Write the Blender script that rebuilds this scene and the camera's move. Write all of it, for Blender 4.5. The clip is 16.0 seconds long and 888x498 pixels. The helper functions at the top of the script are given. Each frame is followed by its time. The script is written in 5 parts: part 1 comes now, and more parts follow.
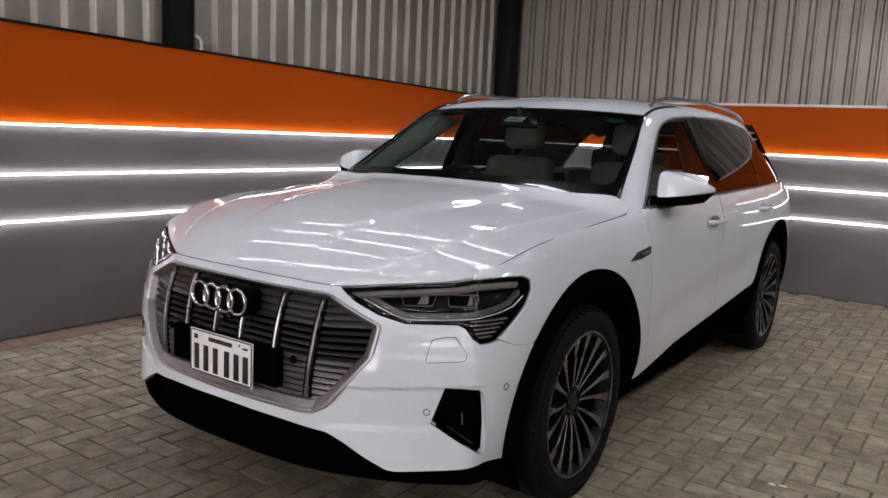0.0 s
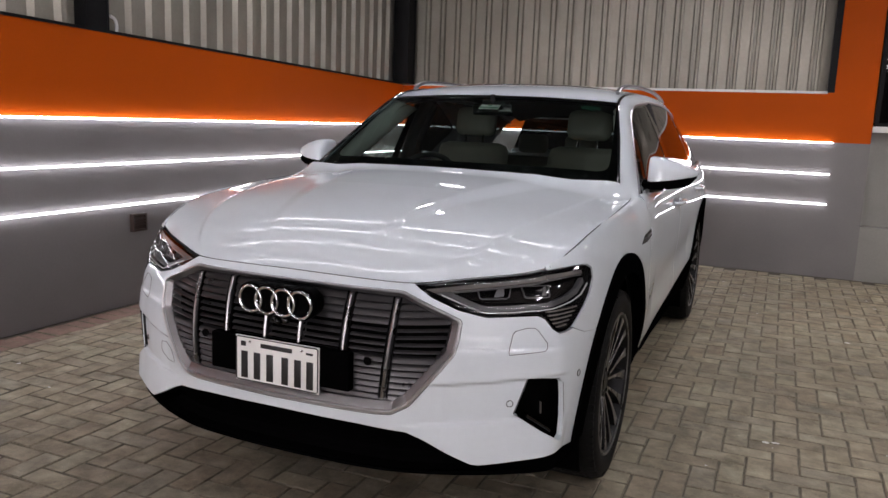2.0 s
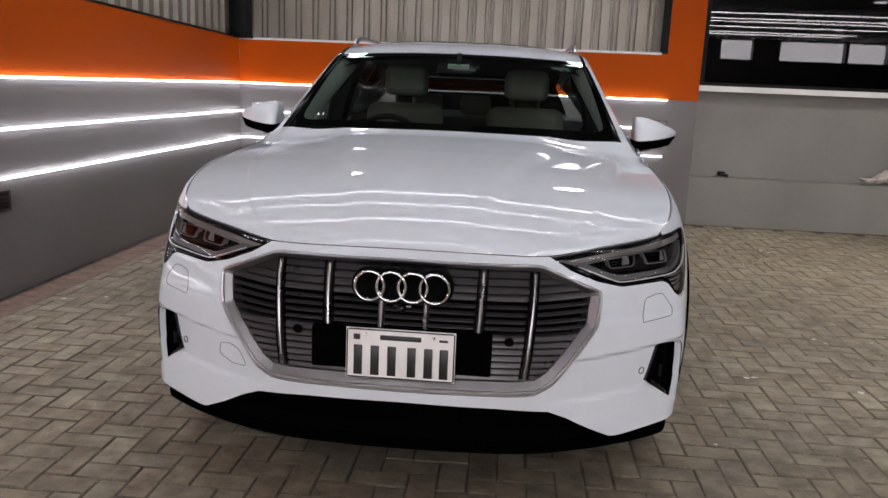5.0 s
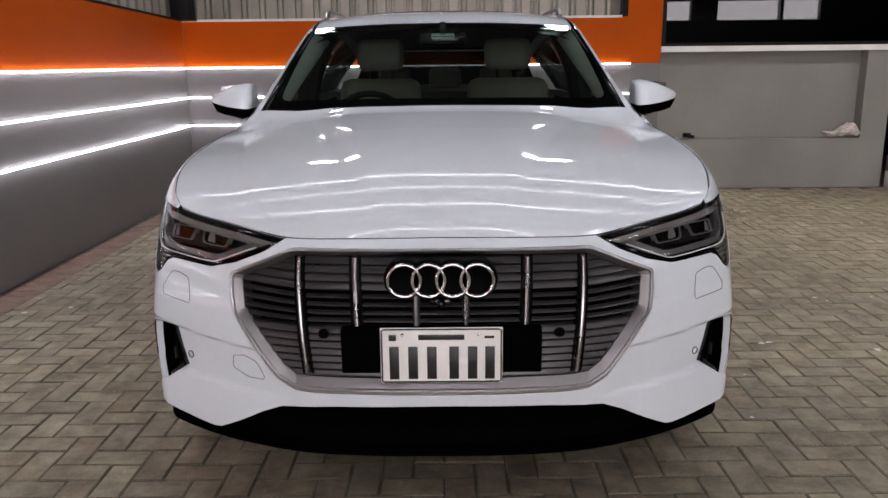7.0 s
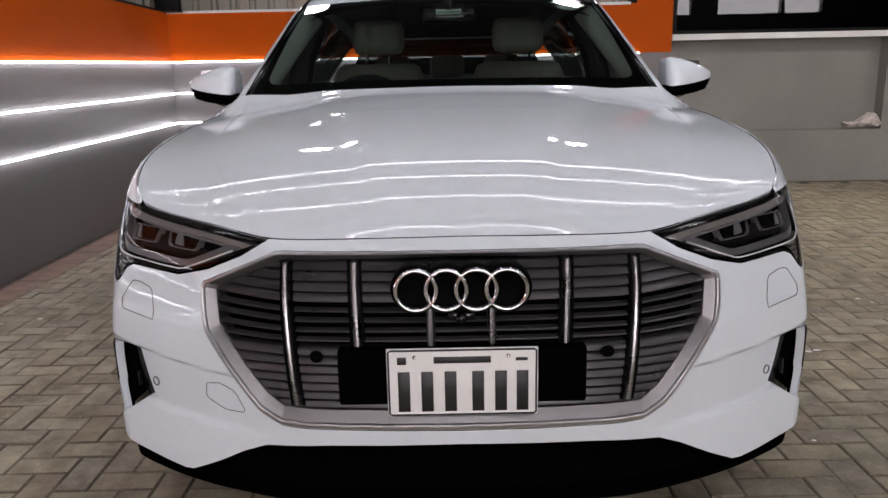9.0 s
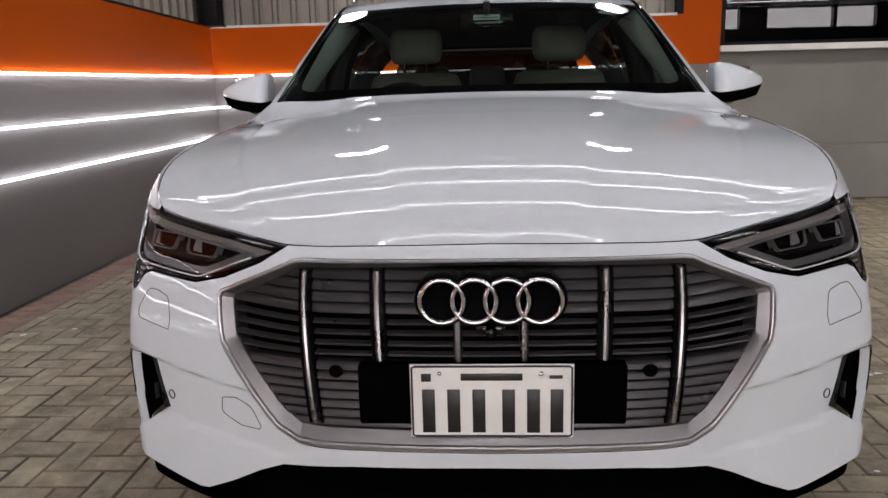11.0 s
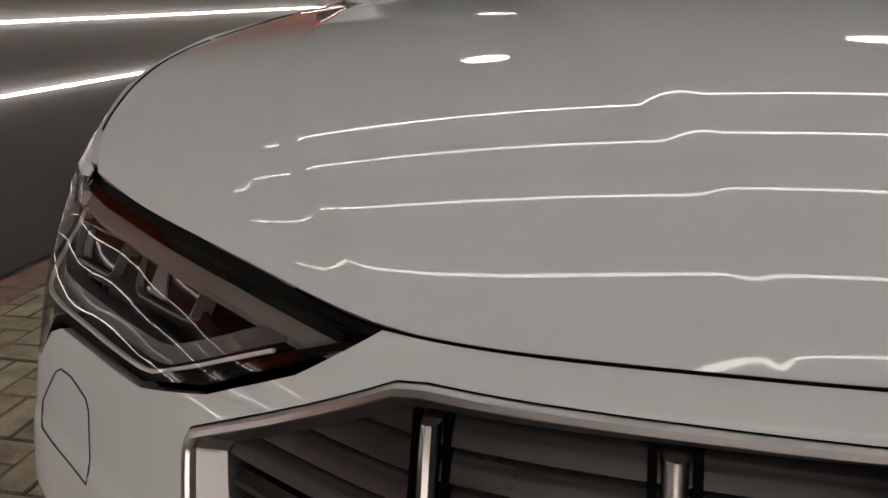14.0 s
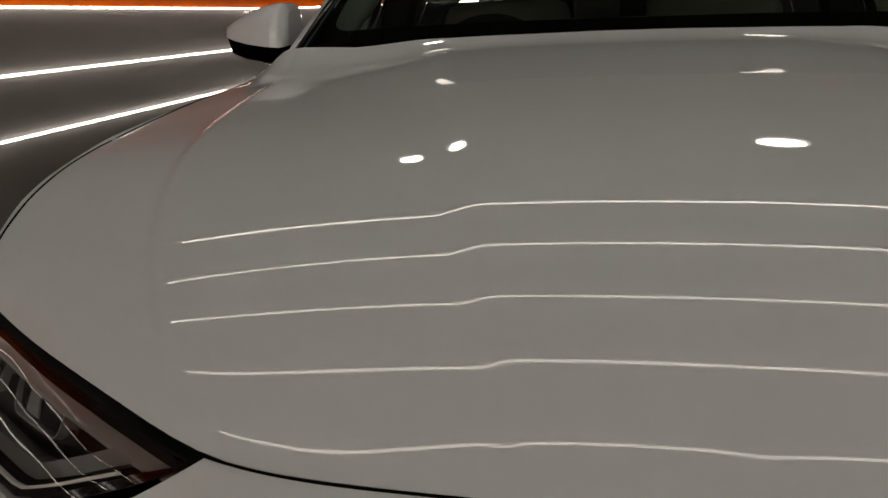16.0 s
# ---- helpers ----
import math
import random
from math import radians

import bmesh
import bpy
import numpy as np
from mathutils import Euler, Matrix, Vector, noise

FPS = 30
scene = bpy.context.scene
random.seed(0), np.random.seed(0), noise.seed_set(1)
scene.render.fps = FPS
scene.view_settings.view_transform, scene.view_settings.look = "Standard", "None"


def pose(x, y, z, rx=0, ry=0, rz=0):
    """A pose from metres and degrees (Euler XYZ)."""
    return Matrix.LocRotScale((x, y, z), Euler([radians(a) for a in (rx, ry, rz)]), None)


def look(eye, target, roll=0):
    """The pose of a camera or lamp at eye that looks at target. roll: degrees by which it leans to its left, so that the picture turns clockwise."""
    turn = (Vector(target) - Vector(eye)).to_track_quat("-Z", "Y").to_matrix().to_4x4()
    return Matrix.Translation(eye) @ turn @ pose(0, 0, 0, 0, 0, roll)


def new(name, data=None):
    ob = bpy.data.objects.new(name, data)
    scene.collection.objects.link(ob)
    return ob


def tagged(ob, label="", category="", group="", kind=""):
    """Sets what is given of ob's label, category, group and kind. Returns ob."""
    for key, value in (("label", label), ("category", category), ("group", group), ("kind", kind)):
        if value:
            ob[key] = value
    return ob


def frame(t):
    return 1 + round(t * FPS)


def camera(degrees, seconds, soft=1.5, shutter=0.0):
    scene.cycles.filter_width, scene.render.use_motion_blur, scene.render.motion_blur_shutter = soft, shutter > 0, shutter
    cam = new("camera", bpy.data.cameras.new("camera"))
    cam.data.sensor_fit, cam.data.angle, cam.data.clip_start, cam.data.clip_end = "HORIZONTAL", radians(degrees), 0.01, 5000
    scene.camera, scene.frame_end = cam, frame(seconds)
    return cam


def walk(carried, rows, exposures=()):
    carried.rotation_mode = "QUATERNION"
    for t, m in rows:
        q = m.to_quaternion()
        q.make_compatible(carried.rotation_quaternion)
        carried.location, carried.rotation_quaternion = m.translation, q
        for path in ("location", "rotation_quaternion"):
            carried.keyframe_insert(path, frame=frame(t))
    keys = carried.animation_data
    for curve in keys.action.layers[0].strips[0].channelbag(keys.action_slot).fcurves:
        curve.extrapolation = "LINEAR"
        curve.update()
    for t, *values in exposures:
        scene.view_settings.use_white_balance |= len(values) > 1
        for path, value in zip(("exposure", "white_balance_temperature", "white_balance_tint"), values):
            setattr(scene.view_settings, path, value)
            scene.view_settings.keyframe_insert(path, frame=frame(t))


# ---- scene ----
cam = camera(59.3, 16.0)
PATH = [
    (0, (2.131, -1.759, 1.382), (0.998, -0.138, 1.084), 2.7),
    (0.5, (1.965, -1.916, 1.419), (0.907, -0.243, 1.136), 2.5),
    (1, (1.818, -2.045, 1.408), (0.844, -0.321, 1.126), 2.3),
    (1.5, (1.664, -2.087, 1.384), (0.78, -0.318, 1.083), 2.3),
    (2, (1.471, -2.114, 1.387), (0.698, -0.299, 1.06), 2.2),
    (2.5, (1.284, -2.172, 1.383), (0.637, -0.313, 1.027), 2.3),
    (3, (1.048, -2.244, 1.404), (0.537, -0.348, 1.024), 2.5),
    (3.5, (0.848, -2.28, 1.391), (0.448, -0.361, 0.995), 2.8),
    (4, (0.635, -2.262, 1.379), (0.328, -0.328, 0.974), 3.1),
    (6.5, (0.044, -2.214, 1.349), (0.02, -0.262, 0.913), 0.0),
    (7, (0.025, -2.023, 1.338), (0.01, -0.078, 0.873), -0.6),
    (7.5, (0.019, -1.88, 1.302), (0.014, 0.059, 0.813), -0.8),
    (8, (-0.015, -1.776, 1.277), (-0.012, 0.161, 0.78), -1.1),
    (8.5, (-0.032, -1.68, 1.26), (-0.029, 0.261, 0.777), -1.1),
    (11, (-0.002, -1.52, 1.202), (-0.117, 0.432, 0.783), -1.4),
    (11.5, (-0.102, -1.339, 1.19), (-0.235, 0.605, 0.741), -1.1),
    (12, (-0.158, -1.169, 1.175), (-0.351, 0.762, 0.694), -1.0),
    (12.5, (-0.174, -0.898, 1.154), (-0.449, 1.013, 0.631), -0.9),
    (13, (-0.279, -0.689, 1.156), (-0.578, 1.206, 0.592), -0.8),
    (13.5, (-0.331, -0.513, 1.110), (-0.694, 1.362, 0.516), -0.5),
    (14, (-0.289, -0.384, 1.088), (-0.668, 1.481, 0.470), -0.7),
    (14.5, (-0.175, -0.309, 1.124), (-0.621, 1.531, 0.480), -1.5),
    (15, (-0.129, -0.278, 1.143), (-0.554, 1.571, 0.509), -1.6),
    (15.5, (-0.107, -0.277, 1.157), (-0.500, 1.585, 0.542), -2.1),
    (16, (-0.141, -0.425, 1.206), (-0.452, 1.465, 0.632), -2.0),
]
LIGHT = [(0, -0.18, 6550, 18), (8.5, -0.18, 6550, 18), (11, -0.22, 6700, 17), (12, -0.36, 6850, 16), (13, -0.60, 7150, 16), (14, -1.02, 7650, 14), (14.5, -1.36, 7850, 13), (15, -1.66, 8000, 13), (15.5, -1.74, 8050, 13), (16, -1.58, 8100, 12)]
walk(cam, [(t, look(eye, aim, lean)) for t, eye, aim, lean in PATH], LIGHT)

# ---- world and lamps ----
world = bpy.data.worlds.new("world")
scene.world = world
world.use_nodes = True
wn = world.node_tree.nodes
sky = wn.new("ShaderNodeTexSky")
sky.sky_type, sky.sun_disc = "NISHITA", False
sky.sun_elevation, sky.sun_rotation = radians(50), radians(200)
world.node_tree.links.new(sky.outputs[0], wn["Background"].inputs[0])
wn["Background"].inputs[1].default_value = 0.15


# ---- materials ----
def mat(name, color, rough=0.5, metal=0.0, coat=0.0, spec=0.5, noise_amt=0.0, noise_scale=8.0, bump=0.0, bump_scale=60.0,
        fine=0.0, rand=0.0, island=0.0, rough_var=0.0):
    """A surface with colour variation at two scales, bump and roughness variation."""
    m = bpy.data.materials.new(name)
    m.use_nodes = True
    nt = m.node_tree
    b = nt.nodes["Principled BSDF"]
    b.inputs["Base Color"].default_value = (*color, 1)
    b.inputs["Roughness"].default_value = rough
    b.inputs["Metallic"].default_value = metal
    b.inputs["Coat Weight"].default_value = coat
    b.inputs["Coat Roughness"].default_value = 0.02
    b.inputs["Specular IOR Level"].default_value = spec
    if not (noise_amt or bump or fine or rand or island or rough_var):
        return m
    tc = nt.nodes.new("ShaderNodeTexCoord")
    ln = nt.links.new

    def tex(scale, detail):
        n = nt.nodes.new("ShaderNodeTexNoise")
        n.inputs["Scale"].default_value, n.inputs["Detail"].default_value = scale, detail
        ln(tc.outputs["Object"], n.inputs["Vector"])
        return n

    big, small = tex(noise_scale, 5), tex(bump_scale, 3)
    value = None
    for source, amount in ((big.outputs["Fac"], noise_amt), (small.outputs["Fac"], fine)):
        if amount:
            r = nt.nodes.new("ShaderNodeMapRange")
            r.inputs["From Min"].default_value, r.inputs["From Max"].default_value = 0.3, 0.7
            r.inputs["To Min"].default_value, r.inputs["To Max"].default_value = 1 - amount, 1 + amount
            ln(source, r.inputs["Value"])
            if value is None:
                value = r.outputs[0]
            else:
                mm = nt.nodes.new("ShaderNodeMath")
                mm.operation = "MULTIPLY"
                ln(value, mm.inputs[0]), ln(r.outputs[0], mm.inputs[1])
                value = mm.outputs[0]
    if rand or island:
        oi = nt.nodes.new("ShaderNodeObjectInfo") if rand else nt.nodes.new("ShaderNodeNewGeometry")
        r = nt.nodes.new("ShaderNodeMapRange")
        r.inputs["To Min"].default_value, r.inputs["To Max"].default_value = 1 - rand - island, 1 + rand + island
        ln(oi.outputs["Random" if rand else "Random Per Island"], r.inputs["Value"])
        if value is None:
            value = r.outputs[0]
        else:
            mm = nt.nodes.new("ShaderNodeMath")
            mm.operation = "MULTIPLY"
            ln(value, mm.inputs[0]), ln(r.outputs[0], mm.inputs[1])
            value = mm.outputs[0]
    if value is not None:
        vm = nt.nodes.new("ShaderNodeVectorMath")
        vm.operation = "SCALE"
        vm.inputs[0].default_value = color
        ln(value, vm.inputs["Scale"])
        ln(vm.outputs[0], b.inputs["Base Color"])
    if rough_var:
        r = nt.nodes.new("ShaderNodeMapRange")
        r.inputs["From Min"].default_value, r.inputs["From Max"].default_value = 0.3, 0.7
        r.inputs["To Min"].default_value, r.inputs["To Max"].default_value = max(rough - rough_var, 0.02), rough + rough_var
        ln(big.outputs["Fac"], r.inputs["Value"])
        ln(r.outputs[0], b.inputs["Roughness"])
    if bump:
        bp = nt.nodes.new("ShaderNodeBump")
        bp.inputs["Strength"].default_value, bp.inputs["Distance"].default_value = 1.0, bump
        ln(small.outputs["Fac"], bp.inputs["Height"])
        ln(bp.outputs[0], b.inputs["Normal"])
    return m


def paving(name, tones, each):
    """Worn concrete brick: a tone of its own for each brick, broad tracks of dirt, speckle, pale scuffs and a pitted face."""
    m = bpy.data.materials.new(name)
    m.use_nodes = True
    nt = m.node_tree
    b, ln = nt.nodes["Principled BSDF"], nt.links.new
    geo = nt.nodes.new("ShaderNodeNewGeometry")
    info = nt.nodes.new("ShaderNodeObjectInfo")

    def tex(scale, detail, rough=0.55):
        n = nt.nodes.new("ShaderNodeTexNoise")
        n.inputs["Scale"].default_value, n.inputs["Detail"].default_value, n.inputs["Roughness"].default_value = scale, detail, rough
        ln(geo.outputs["Position"], n.inputs["Vector"])
        return n.outputs["Fac"]

    def ramp(source, x0, x1, y0, y1):
        r = nt.nodes.new("ShaderNodeMapRange")
        for k, v in (("From Min", x0), ("From Max", x1), ("To Min", y0), ("To Max", y1)):
            r.inputs[k].default_value = v
        ln(source, r.inputs["Value"])
        return r.outputs[0]

    def times(a, c):
        n = nt.nodes.new("ShaderNodeMath")
        n.operation = "MULTIPLY"
        ln(a, n.inputs[0]), ln(c, n.inputs[1])
        return n.outputs[0]

    own = info.outputs["Random"] if each else geo.outputs["Random Per Island"]
    tone = nt.nodes.new("ShaderNodeValToRGB")
    while len(tone.color_ramp.elements) < len(tones):
        tone.color_ramp.elements.new(0.5)
    for i, (e, c) in enumerate(zip(tone.color_ramp.elements, tones)):
        e.position, e.color = i / (len(tones) - 1), (*c, 1)
    ln(own, tone.inputs[0])
    grain = tex(210, 4, 0.7)
    value = times(ramp(tex(0.55, 4), 0.32, 0.68, 0.74, 1.20), ramp(tex(9, 5, 0.65), 0.32, 0.68, 0.62, 1.30))
    value = times(value, ramp(grain, 0.3, 0.7, 0.82, 1.16))
    value = times(value, ramp(tex(2.6, 5, 0.7), 0.56, 0.70, 1.0, 0.55))
    value = times(value, ramp(tex(30, 3), 0.66, 0.74, 1.0, 1.32))
    vm = nt.nodes.new("ShaderNodeVectorMath")
    vm.operation = "SCALE"
    ln(tone.outputs[0], vm.inputs[0]), ln(value, vm.inputs["Scale"])
    ln(vm.outputs[0], b.inputs["Base Color"])
    ln(ramp(tex(5, 4), 0.3, 0.7, 0.52, 0.86), b.inputs["Roughness"])
    b.inputs["Specular IOR Level"].default_value = 0.35
    bp = nt.nodes.new("ShaderNodeBump")
    bp.inputs["Strength"].default_value, bp.inputs["Distance"].default_value = 1.0, 0.0028
    ln(tex(60, 5, 0.7), bp.inputs["Height"])
    ln(bp.outputs[0], b.inputs["Normal"])
    return m


def glow(name, color, strength):
    m = bpy.data.materials.new(name)
    m.use_nodes = True
    b = m.node_tree.nodes["Principled BSDF"]
    b.inputs["Base Color"].default_value = (*color, 1)
    b.inputs["Emission Color"].default_value = (*color, 1)
    b.inputs["Emission Strength"].default_value = strength
    return m


def glassy(name, color, rough=0.0, clear=0.8, gloss=0.045):
    """Thin pane: mirror-like gloss over a tinted see-through sheet."""
    m = bpy.data.materials.new(name)
    m.use_nodes = True
    nt = m.node_tree
    nt.nodes.remove(nt.nodes["Principled BSDF"])
    out = nt.nodes["Material Output"]
    tr, gl, mx, lw, pw, mr = (nt.nodes.new("ShaderNode" + k) for k in ("BsdfTransparent", "BsdfGlossy", "MixShader", "LayerWeight", "Math", "MapRange"))
    tr.inputs[0].default_value = (*[c * clear for c in color], 1)
    gl.inputs["Roughness"].default_value = rough
    # four hundredths straight on, rising to a full mirror at a glance, from either side
    pw.operation, pw.inputs[1].default_value, lw.inputs["Blend"].default_value = "POWER", 5.0, 0.5
    mr.inputs["To Min"].default_value = gloss
    nt.links.new(lw.outputs["Facing"], pw.inputs[0])
    nt.links.new(pw.outputs[0], mr.inputs["Value"])
    nt.links.new(mr.outputs[0], mx.inputs[0])
    nt.links.new(tr.outputs[0], mx.inputs[1])
    nt.links.new(gl.outputs[0], mx.inputs[2])
    nt.links.new(mx.outputs[0], out.inputs[0])
    return m


PAVING = ((0.245, 0.208, 0.147), (0.305, 0.264, 0.185), (0.270, 0.240, 0.180), (0.325, 0.292, 0.205), (0.280, 0.230, 0.163), (0.360, 0.320, 0.228))
M = dict(
    paint=mat("white_car_paint", (0.675, 0.728, 0.765), 0.5, coat=1.0, spec=0.0, fine=0.01, noise_amt=0.012),
    black=mat("black_textured_plastic", (0.0014, 0.0014, 0.0015), 0.5, spec=0.0, bump=0.0003, bump_scale=700, noise_amt=0.15),
    gloss=mat("gloss_black_trim", (0.003, 0.003, 0.0035), 0.08, spec=0.3, coat=0.3, noise_amt=0.1),
    chrome=mat("polished_chrome", (0.78, 0.78, 0.79), 0.10, 1.0, noise_amt=0.03, rough_var=0.03),
    satin=mat("satin_silver", (0.25, 0.247, 0.258), 0.32, 1.0, noise_amt=0.04, bump=0.00005, bump_scale=900),
    slat=mat("dark_grey_slat", (0.060, 0.058, 0.060), 0.32, 0.6, noise_amt=0.08, rough_var=0.05),
    bar=mat("brushed_silver_bar", (0.29, 0.286, 0.286), 0.28, 1.0, noise_amt=0.04, rough_var=0.04),
    frame=mat("brushed_frame_silver", (0.27, 0.266, 0.273), 0.40, 1.0, noise_amt=0.04, bump=0.00005, bump_scale=900),
    lip=mat("frame_lip_chrome", (0.58, 0.577, 0.585), 0.34, 1.0, noise_amt=0.03),
    emblem=mat("matt_black_badge_back", (0.0012, 0.0012, 0.0012), 0.5, spec=0.02, noise_amt=0.1),
    tyre=mat("tyre_rubber", (0.006, 0.006, 0.006), 0.7, spec=0.12, noise_amt=0.25, noise_scale=12, bump=0.0006, bump_scale=240),
    rimdark=mat("rim_dark_grey", (0.012, 0.012, 0.013), 0.35, 0.5, spec=0.3, noise_amt=0.12),
    rimcut=mat("rim_turned_face", (0.24, 0.24, 0.245), 0.30, 1.0, noise_amt=0.1, rough_var=0.08),
    rubber=mat("rubber_seal", (0.01, 0.01, 0.01), 0.5, noise_amt=0.2),
    glass=glassy("windscreen_glass", (0.80, 0.92, 0.86), clear=0.58),
    tint=glassy("side_window_glass", (0.022, 0.025, 0.025)),
    clearside=glassy("front_side_glass", (0.80, 0.88, 0.83), clear=0.80),
    lens=glassy("headlight_lens", (0.90, 0.90, 0.90), clear=0.95, gloss=0.03),
    lampdark=mat("lamp_interior_black", (0.004, 0.004, 0.0042), 0.5, spec=0.1, coat=0.0, noise_amt=0.1),
    lampgrey=mat("lamp_interior_silver", (0.20, 0.20, 0.205), 0.36, 0.25, noise_amt=0.06),
    smoke=mat("smoky_light_strip", (0.24, 0.222, 0.21), 0.25, 0.05, coat=0.5, noise_amt=0.08),
    guide=mat("smoky_light_guide", (0.14, 0.14, 0.143), 0.3, 0.3, coat=0.3, noise_amt=0.08),
    glintline=mat("painted_glint_line", (0.90, 0.90, 0.90), 0.5, 0.0, coat=0.3, noise_amt=0.03),
    lining=mat("pale_pillar_lining", (0.68, 0.70, 0.66), 0.7, noise_amt=0.06, bump=0.0004, bump_scale=300),
    markgreen=mat("dark_green_print", (0.010, 0.075, 0.045), 0.4, noise_amt=0.1),
    amber=mat("lamp_cavity", (0.010, 0.0085, 0.008), 0.5, spec=0.1, coat=0.0, noise_amt=0.1),
    leather=mat("pale_beige_leather", (0.24, 0.225, 0.195), 0.5, bump=0.0006, bump_scale=220, noise_amt=0.08),
    cabin=mat("dark_cabin_plastic", (0.016, 0.016, 0.017), 0.6, spec=0.2, bump=0.0004, bump_scale=300, noise_amt=0.15),
    platew=mat("number_plate_white", (0.82, 0.82, 0.79), 0.35, bump=0.0001, bump_scale=500, noise_amt=0.04),
    ink=mat("number_plate_black", (0.012, 0.012, 0.012), 0.4, noise_amt=0.2),
    orange=mat("orange_wall_paint", (0.47, 0.072, 0.001), 0.58, spec=0.1, noise_amt=0.06, noise_scale=1.2, fine=0.02, bump=0.0008, bump_scale=70, rough_var=0.06),
    grey=mat("grey_wall_paint", (0.150, 0.141, 0.138), 0.40, noise_amt=0.10, noise_scale=1.3, fine=0.03, bump=0.0010, bump_scale=60, rough_var=0.08),
    officegrey=mat("office_wall_paint", (0.205, 0.20, 0.182), 0.45, noise_amt=0.12, noise_scale=1.5, fine=0.04, bump=0.0010, bump_scale=60, rough_var=0.08),
    daylight=glow("daylight_and_front_fill", (0.99, 0.965, 0.975), 8.2),
    sheet=mat("corrugated_metal", (0.29, 0.27, 0.225), 0.45, 0.35, noise_amt=0.12, noise_scale=2.0, fine=0.04, bump=0.0003, bump_scale=40),
    steel=mat("black_steel_column", (0.005, 0.005, 0.0055), 0.55, spec=0.15, noise_amt=0.2, noise_scale=4),
    paver=paving("paving_brick", PAVING, True),
    edge=mat("dirty_brick_edge", (0.180, 0.155, 0.112), 0.85, noise_amt=0.5, noise_scale=6, fine=0.3, bump=0.001, bump_scale=120),
    redpaver=mat("red_paving_brick", (0.25, 0.150, 0.115), 0.75, noise_amt=0.3, noise_scale=9, fine=0.12, bump=0.002, bump_scale=75, rand=0.2),
    sand=mat("joint_sand", (0.075, 0.063, 0.048), 0.9, noise_amt=0.45, noise_scale=9, bump=0.002, bump_scale=150),
    paver_rest=paving("paving_brick_rest", PAVING, False),
    green=mat("sticker_green", (0.05, 0.25, 0.16), 0.5, noise_amt=0.05),
    scuff=mat("rubber_scuff", (0.06, 0.05, 0.042), 0.8, noise_amt=0.3, noise_scale=30),
    brown=mat("brown_plastic", (0.030, 0.017, 0.013), 0.5, noise_amt=0.2),
    white=mat("white_painted_trim", (0.72, 0.72, 0.70), 0.45, noise_amt=0.08, noise_scale=6),
    roofsheet=mat("ceiling_sheet", (0.05, 0.05, 0.05), 0.6, noise_amt=0.08, noise_scale=0.8, fine=0.03),
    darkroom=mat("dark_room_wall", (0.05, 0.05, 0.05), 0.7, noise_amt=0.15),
    cloth=mat("grubby_cloth", (0.45, 0.41, 0.38), 0.9, noise_amt=0.35, noise_scale=25, bump=0.001, bump_scale=300),
    led=glow("led_strip", (0.93, 0.955, 1.0), 21.0),
    ceilled=glow("ceiling_led_strip", (0.95, 0.97, 1.0), 20.0),
    shopled=glow("workshop_led_strip", (1.0, 0.955, 0.945), 20.0),
    lamp=glow("lamp_disc", (0.96, 0.97, 1.0), 80.0),
    sidelamp=glow("boosted_fill_lamp_disc", (1.0, 0.965, 0.90), 250.0),
    shopglass=glassy("shop_window_glass", (0.35, 0.36, 0.36)),
)


# ---- helpers for shapes ----
class Sheet(list):
    """Places of a sheet, with the surface's own normals for its first faces."""
    normals, skin = (), 0


def link_mesh(name, verts, faces, material, parent=None, label="", sharp=35):
    me = bpy.data.meshes.new(name)
    me.from_pydata([tuple(v) for v in verts], [], faces)
    me.materials.append(material)
    me.shade_smooth()
    if isinstance(verts, Sheet):
        given = []
        for i, p in enumerate(me.polygons):
            given += [verts.normals[v] if i < verts.skin else tuple(p.normal) for v in p.vertices]
        me.normals_split_custom_set(given)
    else:
        me.set_sharp_from_angle(angle=radians(sharp))
    ob = new(name, me)
    ob.parent = parent
    if label:
        ob["label"] = label
    return ob


def part(name, bm, material, parent=None, label="", sharp=35):
    me = bpy.data.meshes.new(name)
    bm.to_mesh(me)
    bm.free()
    me.materials.append(material)
    me.shade_smooth()
    me.set_sharp_from_angle(angle=radians(sharp))
    ob = new(name, me)
    ob.parent = parent
    if label:
        ob["label"] = label
    return ob


def empty(name, label, category, group="", at=(0, 0, 0)):
    ob = new(name)
    ob.location = at
    return tagged(ob, label, category, group)


def box(bm, x0, x1, y0, y1, z0, z1, bevel=0.0, m=None):
    """A box, with rounded edges if bevel is given, put into bm."""
    t = Matrix.Translation(((x0 + x1) / 2, (y0 + y1) / 2, (z0 + z1) / 2)) @ Matrix.Diagonal((x1 - x0, y1 - y0, z1 - z0, 1))
    vs = bmesh.ops.create_cube(bm, size=1, matrix=(m @ t) if m else t)["verts"]
    if bevel:
        es = list({e for v in vs for e in v.link_edges})
        bmesh.ops.bevel(bm, geom=es, offset=bevel, segments=2, affect="EDGES", profile=0.5)
    return bm


def boxed(name, x0, x1, y0, y1, z0, z1, material, parent=None, bevel=0.0, label=""):
    return part(name, box(bmesh.new(), x0, x1, y0, y1, z0, z1, bevel), material, parent, label)


